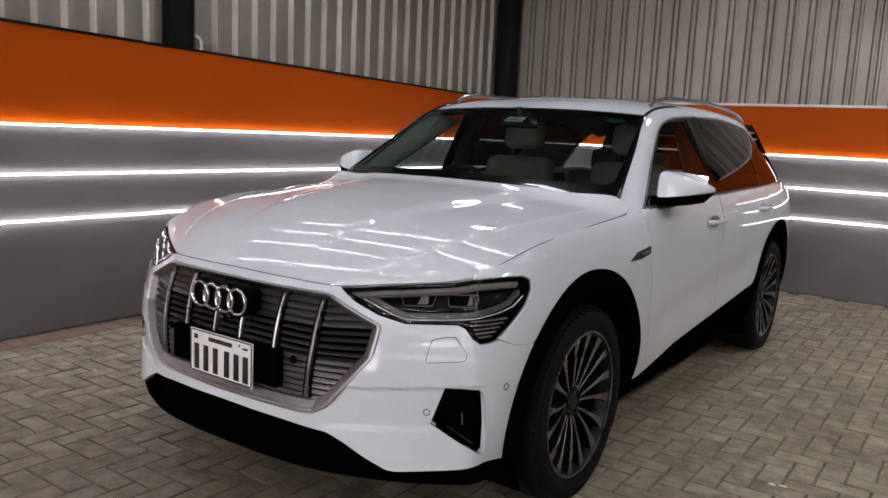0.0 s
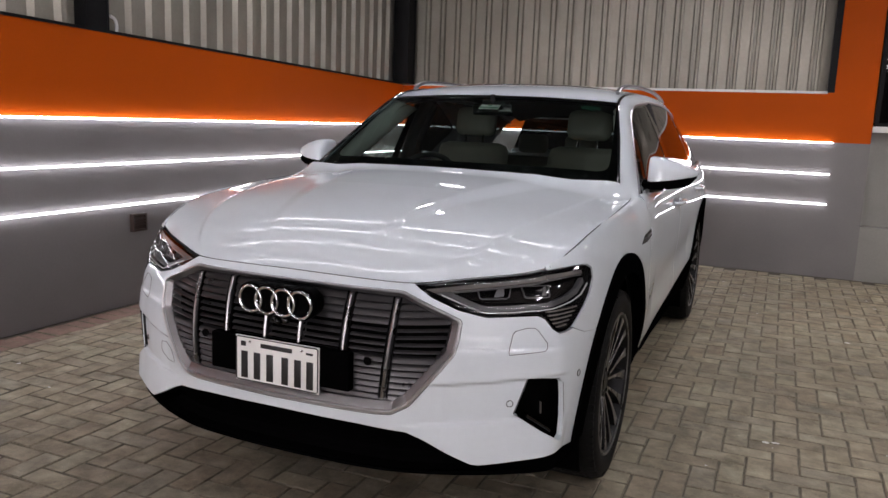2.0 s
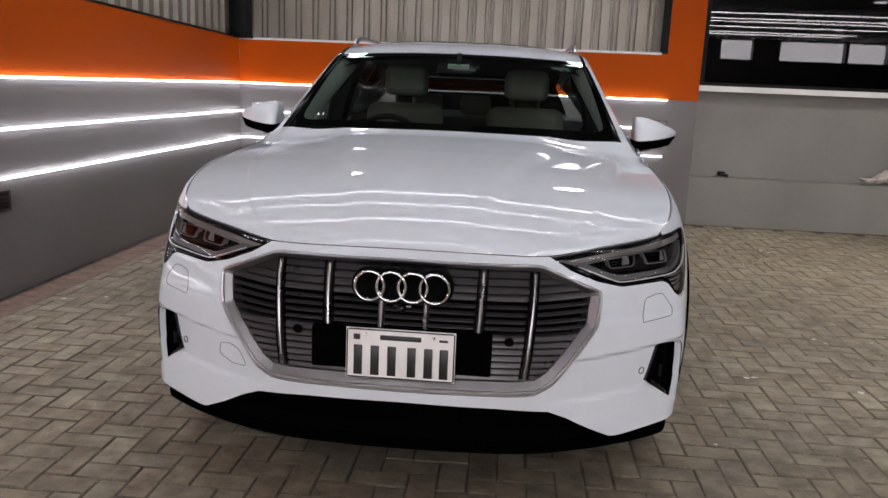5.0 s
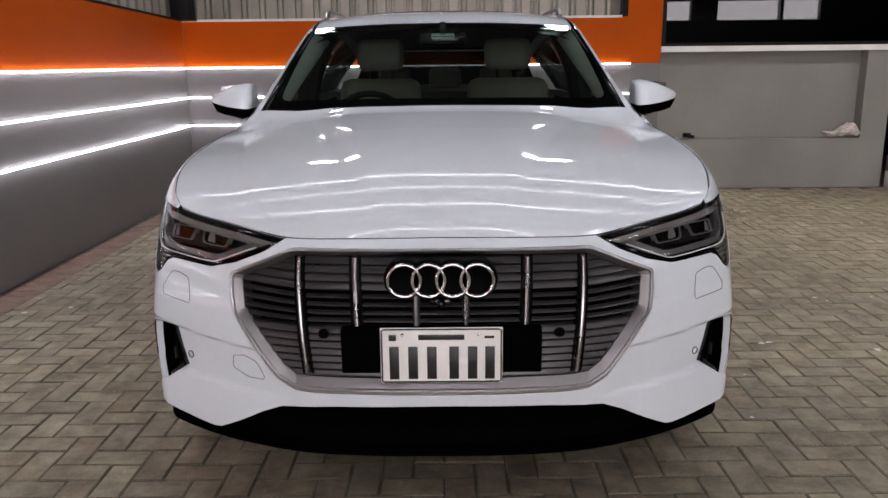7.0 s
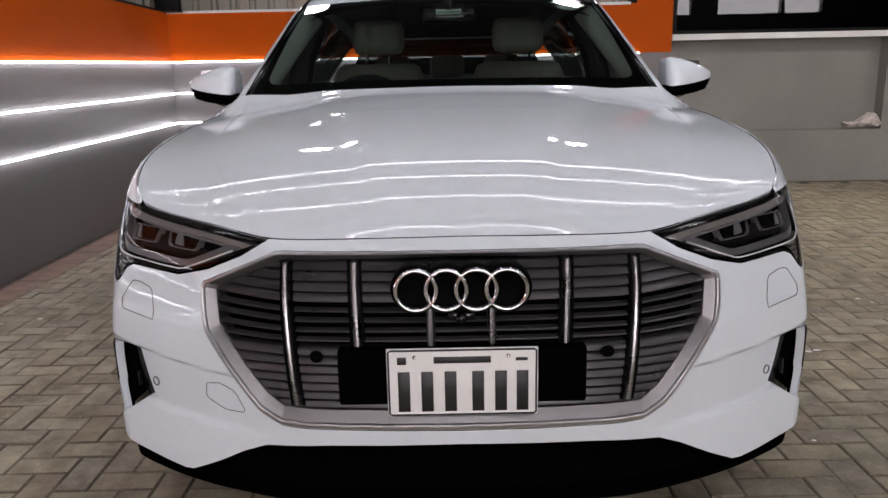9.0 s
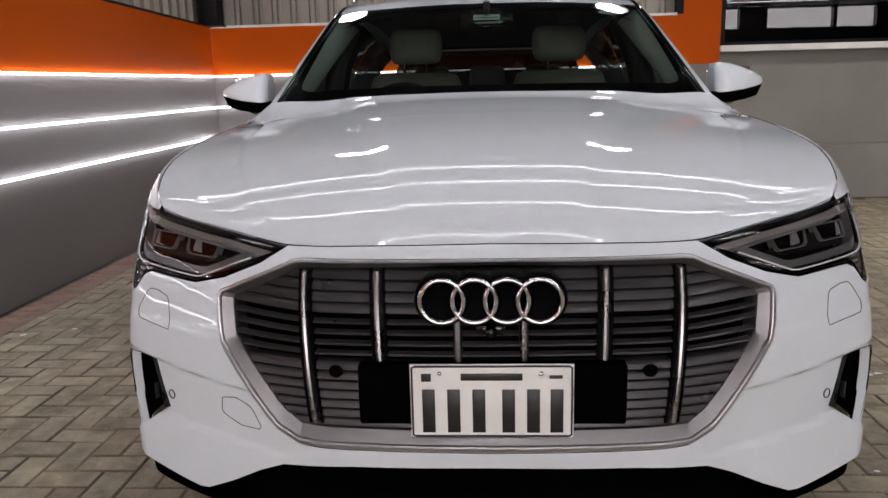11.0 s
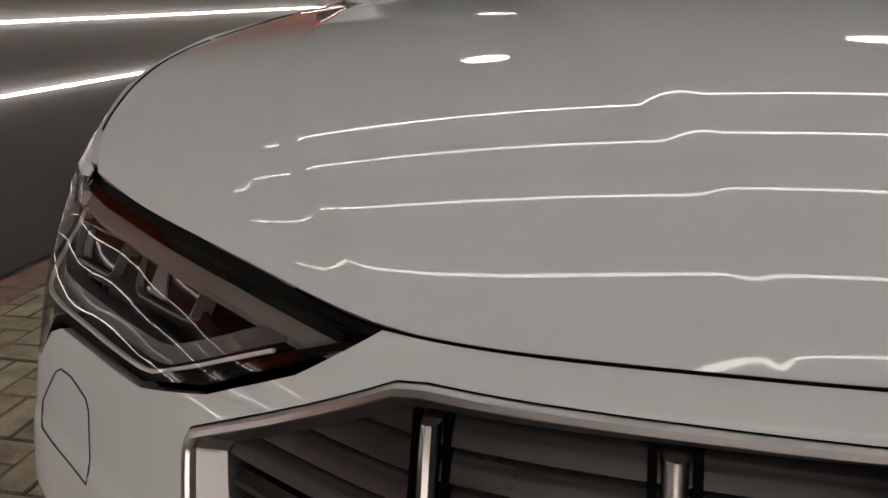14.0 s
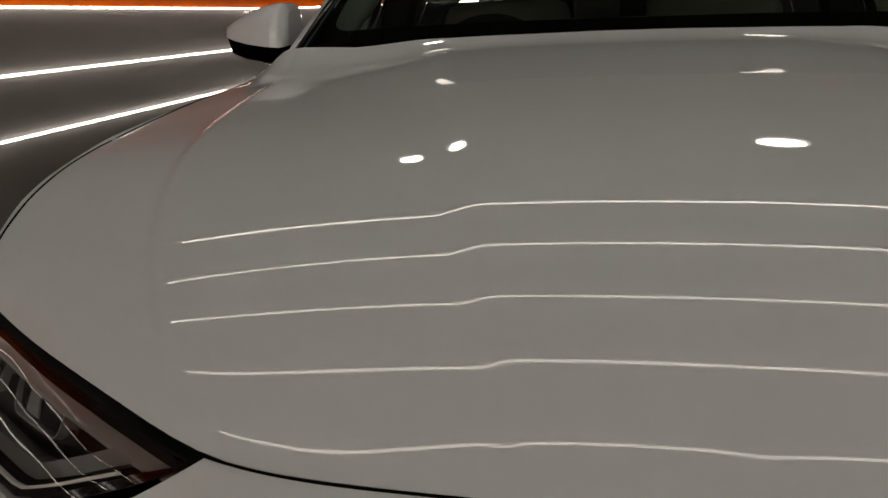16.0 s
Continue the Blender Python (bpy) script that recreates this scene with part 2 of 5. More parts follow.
def spline(points, n):
    """n + 1 places along a smooth curve through the points, even in chord length."""
    p = np.array(points, float)
    k = np.r_[0, np.cumsum(np.linalg.norm(np.diff(p, axis=0), axis=1) ** 0.5)]
    m = np.zeros_like(p)
    for i in range(len(p)):
        a, b = max(i - 1, 0), min(i + 1, len(p) - 1)
        m[i] = (p[b] - p[a]) / (k[b] - k[a])
    out = []
    for t in np.linspace(0, k[-1], n + 1):
        i = min(np.searchsorted(k, t, "right") - 1, len(p) - 2)
        h = k[i + 1] - k[i]
        s = (t - k[i]) / h
        out.append((2 * s**3 - 3 * s**2 + 1) * p[i] + (s**3 - 2 * s**2 + s) * h * m[i] + (3 * s**2 - 2 * s**3) * p[i + 1] + (s**3 - s**2) * h * m[i + 1])
    return np.array(out)


def curve_of(xs, ys):
    """A smooth function through few places (monotone cubic)."""
    xs, ys = np.array(xs, float), np.array(ys, float)
    h, d = np.diff(xs), np.diff(ys) / np.diff(xs)
    m = np.r_[d[0], [0 if d[i] * d[i + 1] <= 0 else 2 * d[i] * d[i + 1] / (d[i] + d[i + 1]) for i in range(len(d) - 1)], d[-1]]

    def f(x):
        x = min(max(x, xs[0]), xs[-1])
        i = int(min(max(np.searchsorted(xs, x, "right") - 1, 0), len(h) - 1))
        s = (x - xs[i]) / h[i]
        return float((2 * s**3 - 3 * s**2 + 1) * ys[i] + (s**3 - 2 * s**2 + s) * h[i] * m[i] + (3 * s**2 - 2 * s**3) * ys[i + 1] + (s**3 - s**2) * h[i] * m[i + 1])

    return f


def inside(poly, x, y):
    """Which of the places x, y lie in the closed polygon."""
    r = np.zeros(len(x), bool)
    for (x0, y0), (x1, y1) in zip(poly, np.roll(poly, -1, 0)):
        hit = (y0 > y) != (y1 > y)
        r ^= hit & (x < (x1 - x0) * (y - y0) / (y1 - y0 + 1e-12) + x0)
    return r


def dense(poly, step):
    out = []
    for a, b in zip(poly, np.roll(poly, -1, 0)):
        n = max(int(np.hypot(*(b - a)) / step), 1)
        out += [a + (b - a) * i / n for i in range(n)]
    return np.array(out)


def patch(outline, surf, step, thick=0.015, holes=(), sx=1, lift=0.0, bias=None, near=0.004):
    """A sheet of the surface surf(u, v) within the outline, less the holes, with turned-in edges. sx mirrors it across x."""
    from mathutils.geometry import delaunay_2d_cdt
    loops = [dense(np.array(p, float), step) for p in (outline, *holes)]
    pts, edges = [], []
    for loop in loops:
        k = len(pts)
        pts += [Vector(p) for p in loop]
        edges += [(k + i, k + (i + 1) % len(loop)) for i in range(len(loop))]
    lo, hi = loops[0].min(0), loops[0].max(0)
    su, sv = (step, step) if bias is None else bias
    gu, gv = np.meshgrid(np.arange(lo[0] + su / 2, hi[0], su), np.arange(lo[1] + sv / 2, hi[1], sv))
    gu, gv = gu.ravel(), gv.ravel()
    ok = inside(loops[0], gu, gv)
    for h in loops[1:]:
        ok &= ~inside(h, gu, gv)
    rim = np.concatenate(loops)
    keep = [i for i in np.nonzero(ok)[0] if np.min((rim[:, 0] - gu[i]) ** 2 + (rim[:, 1] - gv[i]) ** 2) > (0.4 * min(su, sv)) ** 2]
    pts += [Vector((gu[i], gv[i])) for i in keep]
    vs, es, fs, *_ = delaunay_2d_cdt(pts, edges, [], 0, 1e-7)
    c = np.array([np.mean([vs[i] for i in f], axis=0) for f in fs])
    good = inside(loops[0], c[:, 0], c[:, 1])
    for h in loops[1:]:
        good &= ~inside(h, c[:, 0], c[:, 1])
    fs = [f for f, g in zip(fs, good) if g]

    def place(u, v):
        p = np.array(surf(u, v))
        e = near
        n = np.cross(np.array(surf(u + e, v)) - np.array(surf(u - e, v)), np.array(surf(u, v + e)) - np.array(surf(u, v - e)))
        return p, n / (np.linalg.norm(n) + 1e-12)

    pn = [place(*v) for v in vs]
    top = [p + n * lift for p, n in pn]
    verts, faces = list(top), [list(f) for f in fs]
    if thick:
        count = {}
        for f in fs:
            for a, b in zip(f, f[1:] + f[:1]):
                count[(a, b)] = 1
        rims = [(a, b) for a, b in count if (b, a) not in count]
        low = {}
        for i in sorted({i for e in rims for i in e}):
            low[i] = len(verts)
            verts.append(pn[i][0] + pn[i][1] * (lift - thick))
        faces += [[b, a, low[a], low[b]] for a, b in rims]
    verts = Sheet((p[0] * sx, p[1], p[2]) for p in verts)
    verts.normals, verts.skin = [(n[0] * sx, n[1], n[2]) for p, n in pn], len(fs)
    if sx < 0:
        faces = [f[::-1] for f in faces]
    return verts, faces


def lofted(rows, closed=False):
    """Faces between rows of places."""
    rows = [np.array(r) for r in rows]
    n = len(rows[0])
    verts = [p for r in rows for p in r]
    faces = []
    for j in range(len(rows) - 1):
        for i in range(n if closed else n - 1):
            a, b = j * n + i, j * n + (i + 1) % n
            faces.append([a, b, b + n, a + n])
    return verts, faces


def tube(path, radius, sides=10, close=False, caps=True, flat=1.0):
    """A round bar along a path; radius a number or one for each place."""
    p = [Vector(q) for q in path]
    rad = radius if hasattr(radius, "__len__") else [radius] * len(p)
    rows = []
    side = None
    for i, q in enumerate(p):
        a, b = p[i - 1 if (i or close) else 0], p[(i + 1) % len(p) if close else min(i + 1, len(p) - 1)]
        d = (b - a).normalized()
        if side is None:
            side = d.cross(Vector((0, 0, 1)))
            if side.length < 1e-3:
                side = Vector((1, 0, 0))
        side = (side - d * side.dot(d)).normalized()
        up = side.cross(d)
        rows.append([q + side * (rad[i] * math.cos(w)) + up * (rad[i] * flat * math.sin(w)) for w in [2 * math.pi * k / sides for k in range(sides)]])
    verts, faces = lofted(rows + ([rows[0]] if close else []), closed=True)
    if caps and not close:
        faces += [list(range(sides))[::-1], [len(verts) - sides + k for k in range(sides)]]
    return verts, faces


def joined(*pieces):
    verts, faces = [], []
    for v, f in pieces:
        k = len(verts)
        verts += list(v)
        faces += [[i + k for i in g] for g in f]
    return verts, faces


# ---- the bay: walls, floor, ceiling ----
LX, BY, RX, FY, CH = -2.70, 6.27, 13.0, -9.0, 3.05       # left wall, back wall, right end, front end, ceiling
BAND0, BAND1 = 1.31, 1.778                                # orange band
STRIPS = (1.308, 1.006, 0.719)


def wall(name, label, *boxes, material="grey"):
    bm = bmesh.new()
    for b in boxes:
        box(bm, *b)
    return tagged(part(name, bm, M[material]), label, "wall", kind="structure")


wall("wall_left", "grey painted lower wall of the bay", (LX - 0.2, LX, FY, BY + 0.2, 0, BAND0))


def rise(y):
    """Top of the orange band on the left wall, which climbs towards the front."""
    return BAND1 + 0.0215 * (BY - max(y, 0.0))


def climbing(name, label, x0, x1, low, high, material):
    """A beam along the left wall whose top follows the band's climb."""
    rows = []
    for y in (FY, 0.0, BY - 0.001):
        rows.append([(x0, y, low(y)), (x1, y, low(y)), (x1, y, high(y)), (x0, y, high(y))])
    v, f = lofted(rows, closed=True)
    ob = link_mesh(name, v, [g[::-1] for g in f] + [[0, 1, 2, 3], [11, 10, 9, 8]], M[material], sharp=20)
    return tagged(ob, label, "wall", kind="structure")


climbing("wall_left_band", "orange painted band along the wall", LX - 0.2, LX, lambda y: BAND0, rise, "orange")
wall("wall_back", "grey painted lower back wall", (LX, 2.215, BY, BY + 0.2, 0, BAND0))
wall("wall_back_band", "orange painted band and pillar on the back wall", (LX, 2.215, BY, BY + 0.2, BAND0, BAND1),
     (1.86, 2.215, BY, BY + 0.2, BAND1, CH), material="orange")
wall("wall_back_office", "grey painted office wall with a shallow recess", (2.215, 4.35, BY + 0.15, BY + 0.2, 0.523, 1.42), (2.215, 4.62, BY, BY + 0.2, 0, 0.523), (4.35, 4.62, BY, BY + 0.2, 0.523, 1.42), material="officegrey")
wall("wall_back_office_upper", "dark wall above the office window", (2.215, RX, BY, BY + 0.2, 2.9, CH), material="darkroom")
# glows as sky for the high openings and as added fill for the car's front
tagged(boxed("backdrop", -5.0, 15.0, FY - 2.1, FY - 2.0, 0.0, 7.0, M["daylight"]), "pale glowing backdrop: daylight at the high openings, added fill through the entrance", "sky", kind="structure")
wall("wall_right", "dark wall that closes the workshop", (RX, RX + 0.2, FY, BY + 3.2, 0, CH), material="darkroom")
# the wide entrance is unseen, added so the backdrop lights the car's front
wall("wall_front", "grey wall with high openings and a wide entrance added for front light", (LX - 0.2, -2.2, FY - 0.2, FY, 0, 2.46), (3.0, RX + 0.2, FY - 0.2, FY, 0, 2.46), (LX - 0.2, RX + 0.2, FY - 0.2, FY, 3.0, CH),
     *[(x0, x1, FY - 0.2, FY, 2.46, 3.0) for x0, x1 in ((LX - 0.2, 6.2), (7.1, 7.87), (9.68, 9.78), (10.85, RX + 0.2))])


def corrugated(name, label, start, along, length, z0, z1, out, pitch, shift, prof, depth, material="sheet"):
    """A sheet of upright ribs along a wall; prof is one rib's (share of the pitch, share of the depth)."""
    line = [(0.0, 0.0)]
    for i in range(-1, int(length / pitch) + 1):
        line += [(s, b * depth) for s, b in (((i + a) * pitch + shift, b) for a, b in prof) if 0 < s < length]
    line.append((length, 0.0))
    rows = [[(start[0] + along[0] * s + out[0] * d, start[1] + along[1] * s + out[1] * d, z) for s, d in line] for z in (z0, z1)]
    back = [[(p[0] - out[0] * 0.01, p[1] - out[1] * 0.01, p[2]) for p in r] for r in rows]
    ob = link_mesh(name, *joined(lofted(rows), lofted(back)), M[material], sharp=15)
    return tagged(ob, label, "wall", kind="structure")


corrugated("wall_left_cladding", "ribbed grey metal sheet above the orange band", (LX - 0.11, FY), (0, 1), BY - FY, BAND1, CH, (1, 0), 0.1935, 0.034, ((0.36, 0), (0.50, 1), (0.74, 1), (0.82, 0)), 0.036)
corrugated("wall_back_cladding", "ribbed grey metal sheet above the orange band", (LX, BY + 0.10), (1, 0), 1.80 - LX, BAND1, CH, (0, -1), 0.186, 0.05, ((0.0, 0), (0.10, 0), (0.16, 1), (0.24, 1), (0.30, 0), (0.40, 0), (0.46, 0.9), (0.94, 0.9)), 0.030)
wall("wall_back_ledge", "white painted ledge under the metal sheet", (LX, 1.80, BY - 0.012, BY + 0.10, BAND1 - 0.012, BAND1 + 0.012), material="white")
climbing("wall_left_ledge", "grey edge under the metal sheet", LX - 0.1, LX + 0.010, lambda y: rise(y) - 0.006, lambda y: rise(y) + 0.012, "steel")
wall("window_trim", "black steel frame beside the metal sheet", (1.80, 1.86, BY - 0.01, BY + 0.1, BAND1, CH), material="steel")

for name, x, y, w, z in (("column_corner", LX + 0.045, BY - 0.085, 0.095, BAND1), ("column_wall", LX - 0.11, 1.805, 0.098, rise(1.8))):
    bm = bmesh.new()
    box(bm, x - w, x + w, y - w, y - w + 0.014, z, CH, 0.003), box(bm, x - w, x + w, y + w - 0.014, y + w, z, CH, 0.003)
    box(bm, x - w + 0.012, x + w - 0.012, y - w + 0.014, y + w - 0.014, z, CH)
    box(bm, x - w - 0.02, x + w + 0.02, y - w - 0.03, y + w + 0.01, z - 0.001, z + 0.012)
    tagged(part(name, bm, M["steel"]), "black steel column standing on the orange wall", "column", kind="structure")

# ceiling: one sheet with ribs
rows = []
for y in (FY, BY + 0.2):
    rows.append([(LX - 0.2 + i * 0.25 + a, y, CH + b) for i in range(66) for a, b in ((0, 0), (0.17, 0), (0.19, 0.03), (0.23, 0.03))])
tagged(link_mesh("ceiling", *lofted(rows), M["roofsheet"], sharp=20), "plain pale metal ceiling of the bay", "ceiling", kind="structure")

# floor: joint sand under herringbone bricks
tagged(boxed("floor", LX - 0.2, RX + 0.2, FY - 0.2, BY + 3.2, -0.12, -0.006, M["sand"]), "sand joints under herringbone paving", "floor", kind="structure")


def led_strip(a, b, label, group, m="led", r=0.0058):
    """A slim tube lamp from a to b: a housing, the glowing diffuser and end caps."""
    a, b = Vector(a), Vector(b)
    t = empty("led_strip", label, "led strip light", group)
    d = (b - a).normalized()
    for name, rr, mm, p, q in (("diffuser", r, m, a, b), ("end_cap", r + 0.0006, "white", a - d * 0.001, a + d * 0.001), ("end_cap", r + 0.0006, "white", b - d * 0.001, b + d * 0.001)):
        link_mesh(name, *tube([p, q], rr, 10), M[mm], t)
    return t


def strip_run(a, b, piece, label, group, m="led", r=0.0058):
    a, b = Vector(a), Vector(b)
    n, e = max(round((b - a).length / piece), 1), 0.0012 / (b - a).length
    for i in range(n):
        led_strip(a.lerp(b, i / n + e), a.lerp(b, (i + 1) / n - e), label, group, m, r)


for z in STRIPS:
    strip_run((LX + 0.022, -7.0, z), (LX + 0.022, BY - 0.03, z), 1.66, "glowing white led tube along the grey wall", "wall light strips")
    strip_run((LX + 0.03, BY - 0.022, z), (1.90, BY - 0.022, z), 1.55, "glowing white led tube along the back wall", "wall light strips")
# rows from -2.8 on are unseen, added for front light and reflections
for y in (2.085, 1.422, 0.758, 0.138, -0.448, -2.8, -3.6, -4.4, -5.2, -6.0, -6.8):
    strip_run((-2.58, y, CH - 0.05), (2.9, y, CH - 0.05), 9, "glowing white led tube under the ceiling", "ceiling light strips", "ceilled" if y > -1 else "shopled", 0.012)
for y in (-1.5, -2.65, -3.3, -4.6, -6.2, -6.9):
    strip_run((3.0, y, CH - 0.05), (8.8, y, CH - 0.05), 9, "glowing white led tube under the ceiling", "ceiling light strips", "shopled", 0.012)


def ceiling_lamp(x, y, m="lamp"):
    """A round downlight: a deep shade with the glowing disc set up inside it."""
    t = empty("ceiling_lamp", "round downlight with a deep shade under the ceiling", "ceiling lamp", "round ceiling lamps", (x, y, CH))
    prof = [(0.08, 0.0), (0.09, -0.02), (0.160, -0.035), (0.170, -0.085), (0.163, -0.085), (0.152, -0.045), (0.0, -0.04)]
    link_mesh("shade", *lofted([[(r * math.cos(a), r * math.sin(a), z) for r, z in prof] for a in np.linspace(0, 2 * math.pi, 33)]), M["white"], t)
    link_mesh("diffuser", *lofted([[(r * math.cos(a), r * math.sin(a), -0.050) for r in (0.0, 0.145)] for a in np.linspace(0, 2 * math.pi, 25)]), M[m], t)


# the right rear pair is boosted, as added fill for office wall and floor
for x, y in ((-1.18, 3.65), (1.06, 3.6), (3.6, 4.0), (3.6, 1.2), (3.6, -2.0), (6.2, 4.0), (6.2, 1.2)):
    ceiling_lamp(x, y, "sidelamp" if x > 3 and y > 3 else "lamp")


# ---- the car's surfaces ----
# Plan of the body at its widest, from the middle of the nose round the corner and along the flank to the tail.
NOSE = [(0, -0.035), (0.2, -0.030), (0.4, -0.008), (0.58, 0.055), (0.70, 0.116), (0.79, 0.173), (0.85, 0.215), (0.888, 0.252), (0.908, 0.300), (0.922, 0.37), (0.934, 0.44), (0.947, 0.54)]
FLANK = [(0.958, 0.70), (0.9665, 1.0), (0.965, 1.4), (0.962, 2.0), (0.964, 2.8), (0.9675, 3.6), (0.957, 4.05), (0.925, 4.40), (0.85, 4.66), (0.65, 4.80), (0.3, 4.85), (0, 4.86)]
PLAN = spline(NOSE + FLANK, 600)
ULEN = np.r_[0, np.cumsum(np.linalg.norm(np.diff(PLAN, axis=0), axis=1))]
_d = np.gradient(PLAN, axis=0)
PNORM = np.stack([_d[:, 1], -_d[:, 0]], 1) / np.linalg.norm(_d, axis=1)[:, None]
_half = int(np.argmax(PLAN[:, 0] > 0.93))


def ux(x):
    """Length along the plan at which the nose reaches x from the middle."""
    return float(np.interp(abs(x), PLAN[:_half, 0], ULEN[:_half])) * (1 if x >= 0 else -1)


def uy(y):
    """Length along the plan at which the flank reaches y."""
    return float(np.interp(y, PLAN[:520, 1], ULEN[:520]))


_us = [0, ux(0.2), ux(0.45), ux(0.62), ux(0.80), ux(0.885), uy(0.40), uy(0.50), uy(0.60), uy(0.75), uy(1.0), uy(1.25), uy(1.45), uy(1.7), uy(2.8), uy(4.0), uy(4.5)]
ZTOP = curve_of(_us, [0.8755, 0.8727, 0.8685, 0.887, 0.906, 0.922, 0.960, 0.990, 1.012, 1.033, 1.050, 1.062, 1.083, 1.095, 1.115, 1.135, 1.14])     # upper edge
WTOP = curve_of(_us, [0.085, 0.087, 0.095, 0.112, 0.118, 0.114, 0.086, 0.078, 0.079, 0.080, 0.080, 0.084, 0.068, 0.055, 0.055, 0.06, 0.12])      # how far the upper edge lies in
ZBEG = curve_of(_us, [0.50, 0.50, 0.50, 0.47, 0.42, 0.42, 0.58, 0.66, 0.70, 0.72, 0.74, 0.78, 0.82, 0.85, 0.85, 0.85, 0.85])                      # where it begins to lean in
LOWIN = curve_of(_us, [0.03, 0.03, 0.03, 0.03, 0.03, 0.03, 0.03, 0.03, 0.03, 0.035, 0.045, 0.05, 0.06, 0.06, 0.06, 0.05, 0.05])                    # tuck at the sill


def band(u, z, out=0.0):
    """Place on the body's side band at length u round the plan (negative: other side) and height z."""
    a = min(abs(u), ULEN[-1])
    i = min(int(np.searchsorted(ULEN, a, "right")) - 1, len(ULEN) - 2)
    f = (a - ULEN[i]) / (ULEN[i + 1] - ULEN[i])
    p, n = PLAN[i] * (1 - f) + PLAN[i + 1] * f, PNORM[i] * (1 - f) + PNORM[i + 1] * f
    t = (z - ZBEG(a)) / (ZTOP(a) - ZBEG(a))
    t, over = min(max(t, 0.0), 1.0), max(t - 1.0, 0.0)
    inset = WTOP(a) * 1.337 * (1 - math.sqrt(1 - t * t * 0.93) + 3.5 * over)
    low = min(max((0.62 - z) / 0.34, 0.0), 1.3)
    inset += LOWIN(a) * low * low
    q = p + n * (out - inset)
    return (q[0] if u >= 0 else -q[0], q[1], z)


def smooth_of(xs, ys):
    """A curve of even bend through few places (natural cubic)."""
    xs, ys = np.array(xs, float), np.array(ys, float)
    n, h = len(xs), np.diff(xs)
    a, b = np.eye(n), np.zeros(n)
    for i in range(1, n - 1):
        a[i, i - 1:i + 2] = h[i - 1], 2 * (h[i - 1] + h[i]), h[i]
        b[i] = 6 * ((ys[i + 1] - ys[i]) / h[i] - (ys[i] - ys[i - 1]) / h[i - 1])
    m = np.linalg.solve(a, b)

    def f(x):
        i = int(min(max(np.searchsorted(xs, x, "right") - 1, 0), n - 2))
        t, w = x - xs[i], h[i]
        return float(ys[i] + ((ys[i + 1] - ys[i]) / w - w * (2 * m[i] + m[i + 1]) / 6) * t + m[i] / 2 * t * t + (m[i + 1] - m[i]) / (6 * w) * t**3)

    return f


# front edge of the bonnet, from the middle to its corner beside the headlamp
_e = np.array([band(u, ZTOP(u)) for u in np.linspace(0, ux(0.885), 60)])
_k = [0, 10, 20, 28, 36, 44, 52, 59]
XCORNER = float(_e[-1, 0])
EDGE_Y = smooth_of(_e[_k, 0], _e[_k, 1])
EDGE_Z = smooth_of(_e[_k, 0], _e[_k, 2])
ZMID = smooth_of([0.05, 0.10, 0.18, 0.30, 0.50, 0.80, 1.05, 1.30], [0.8792, 0.9153, 0.9650, 1.0156, 1.0616, 1.0978, 1.1222, 1.140])
DROP = smooth_of([0.05, 0.15, 0.25, 0.36, 0.50, 0.65, 0.85, 1.05, 1.30], [0.1700, 0.1394, 0.1080, 0.0946, 0.0764, 0.0661, 0.0668, 0.0690, 0.0720])   # fall from the middle to the side
FOLD = smooth_of([0.05, 0.10, 0.137, 0.18, 0.24, 0.31, 0.45, 0.70, 1.30], [0.38, 0.424, 0.455, 0.490, 0.528, 0.567, 0.62, 0.68, 0.75])   # outer crease
XSIDE = smooth_of([0.05, 0.20, 0.30, 0.36, 0.42, 0.50, 0.60, 0.75, 1.0, 1.3], [0.79, 0.79, 0.800, 0.824, 0.843, 0.860, 0.872, 0.881, 0.887, 0.880])


def hood(x, y):
    """Height of the bonnet."""
    a = abs(x)
    z = ZMID(y) - DROP(y) * min(a / XSIDE(y), 1.05) ** 2.2
    # it meets the front edge
    xc = min(a, XCORNER)
    ye = EDGE_Y(xc)
    z += (EDGE_Z(xc) - ZMID(ye) + DROP(ye) * (xc / XSIDE(ye)) ** 2.2) * math.exp(-max(y - ye, 0) / 0.022)
    # the raised middle with a bevelled edge that widens to the rear, and a sharp small step further out
    s = max(1 - (a / XSIDE(max(y, 0.32))) ** 8, 0) * min(max((y - ye) / 0.06, 0), 1)
    k = min(max((a - 0.155 - 0.195 * y) / (0.010 + 0.135 * y), 0), 1)
    z += max(-0.0022 + 0.0206 * min(max(y - 0.05, 0), 0.75), -0.0006) * (1 - k * k * (3 - 2 * k))
    z -= 0.0030 * (1 - 1 / (1 + math.exp(min((a - FOLD(y) - 0.012) / 0.003, 50)))) * s
    z -= 0.0050 * (1 - math.exp(-max(a - FOLD(y) - 0.012, 0) / 0.08)) * s
    # the rear edge curls up, and its shoulders rise to the foot of the screen
    z += 0.85 * max(y - 1.16 - 0.17 * a * a, 0) ** 2
    c, d = (min(max(v, 0), 1) for v in ((a - 0.10) / 0.52, (0.885 - a) / 0.10))
    z += 0.90 * max(y - 1.19, 0) ** 2 * c * c * (3 - 2 * c) * d * d * (3 - 2 * d)
    return z


def bonnet(x, y):
    return (x, y, hood(x, y))


# ---- the car ----
CAR = empty("car", "white electric family car with black cladding, parked on paving bricks", "car")
HUBF, HUBR, HUBZ = 0.907, 3.835, 0.376


def arc(yc, r, a0, a1, n=14):
    """Outline places (u, z) along a wheel arch, degrees from the rear."""
    return [(uy(yc + r * math.cos(radians(a))), HUBZ + r * math.sin(radians(a))) for a in np.linspace(a0, a1, n)]


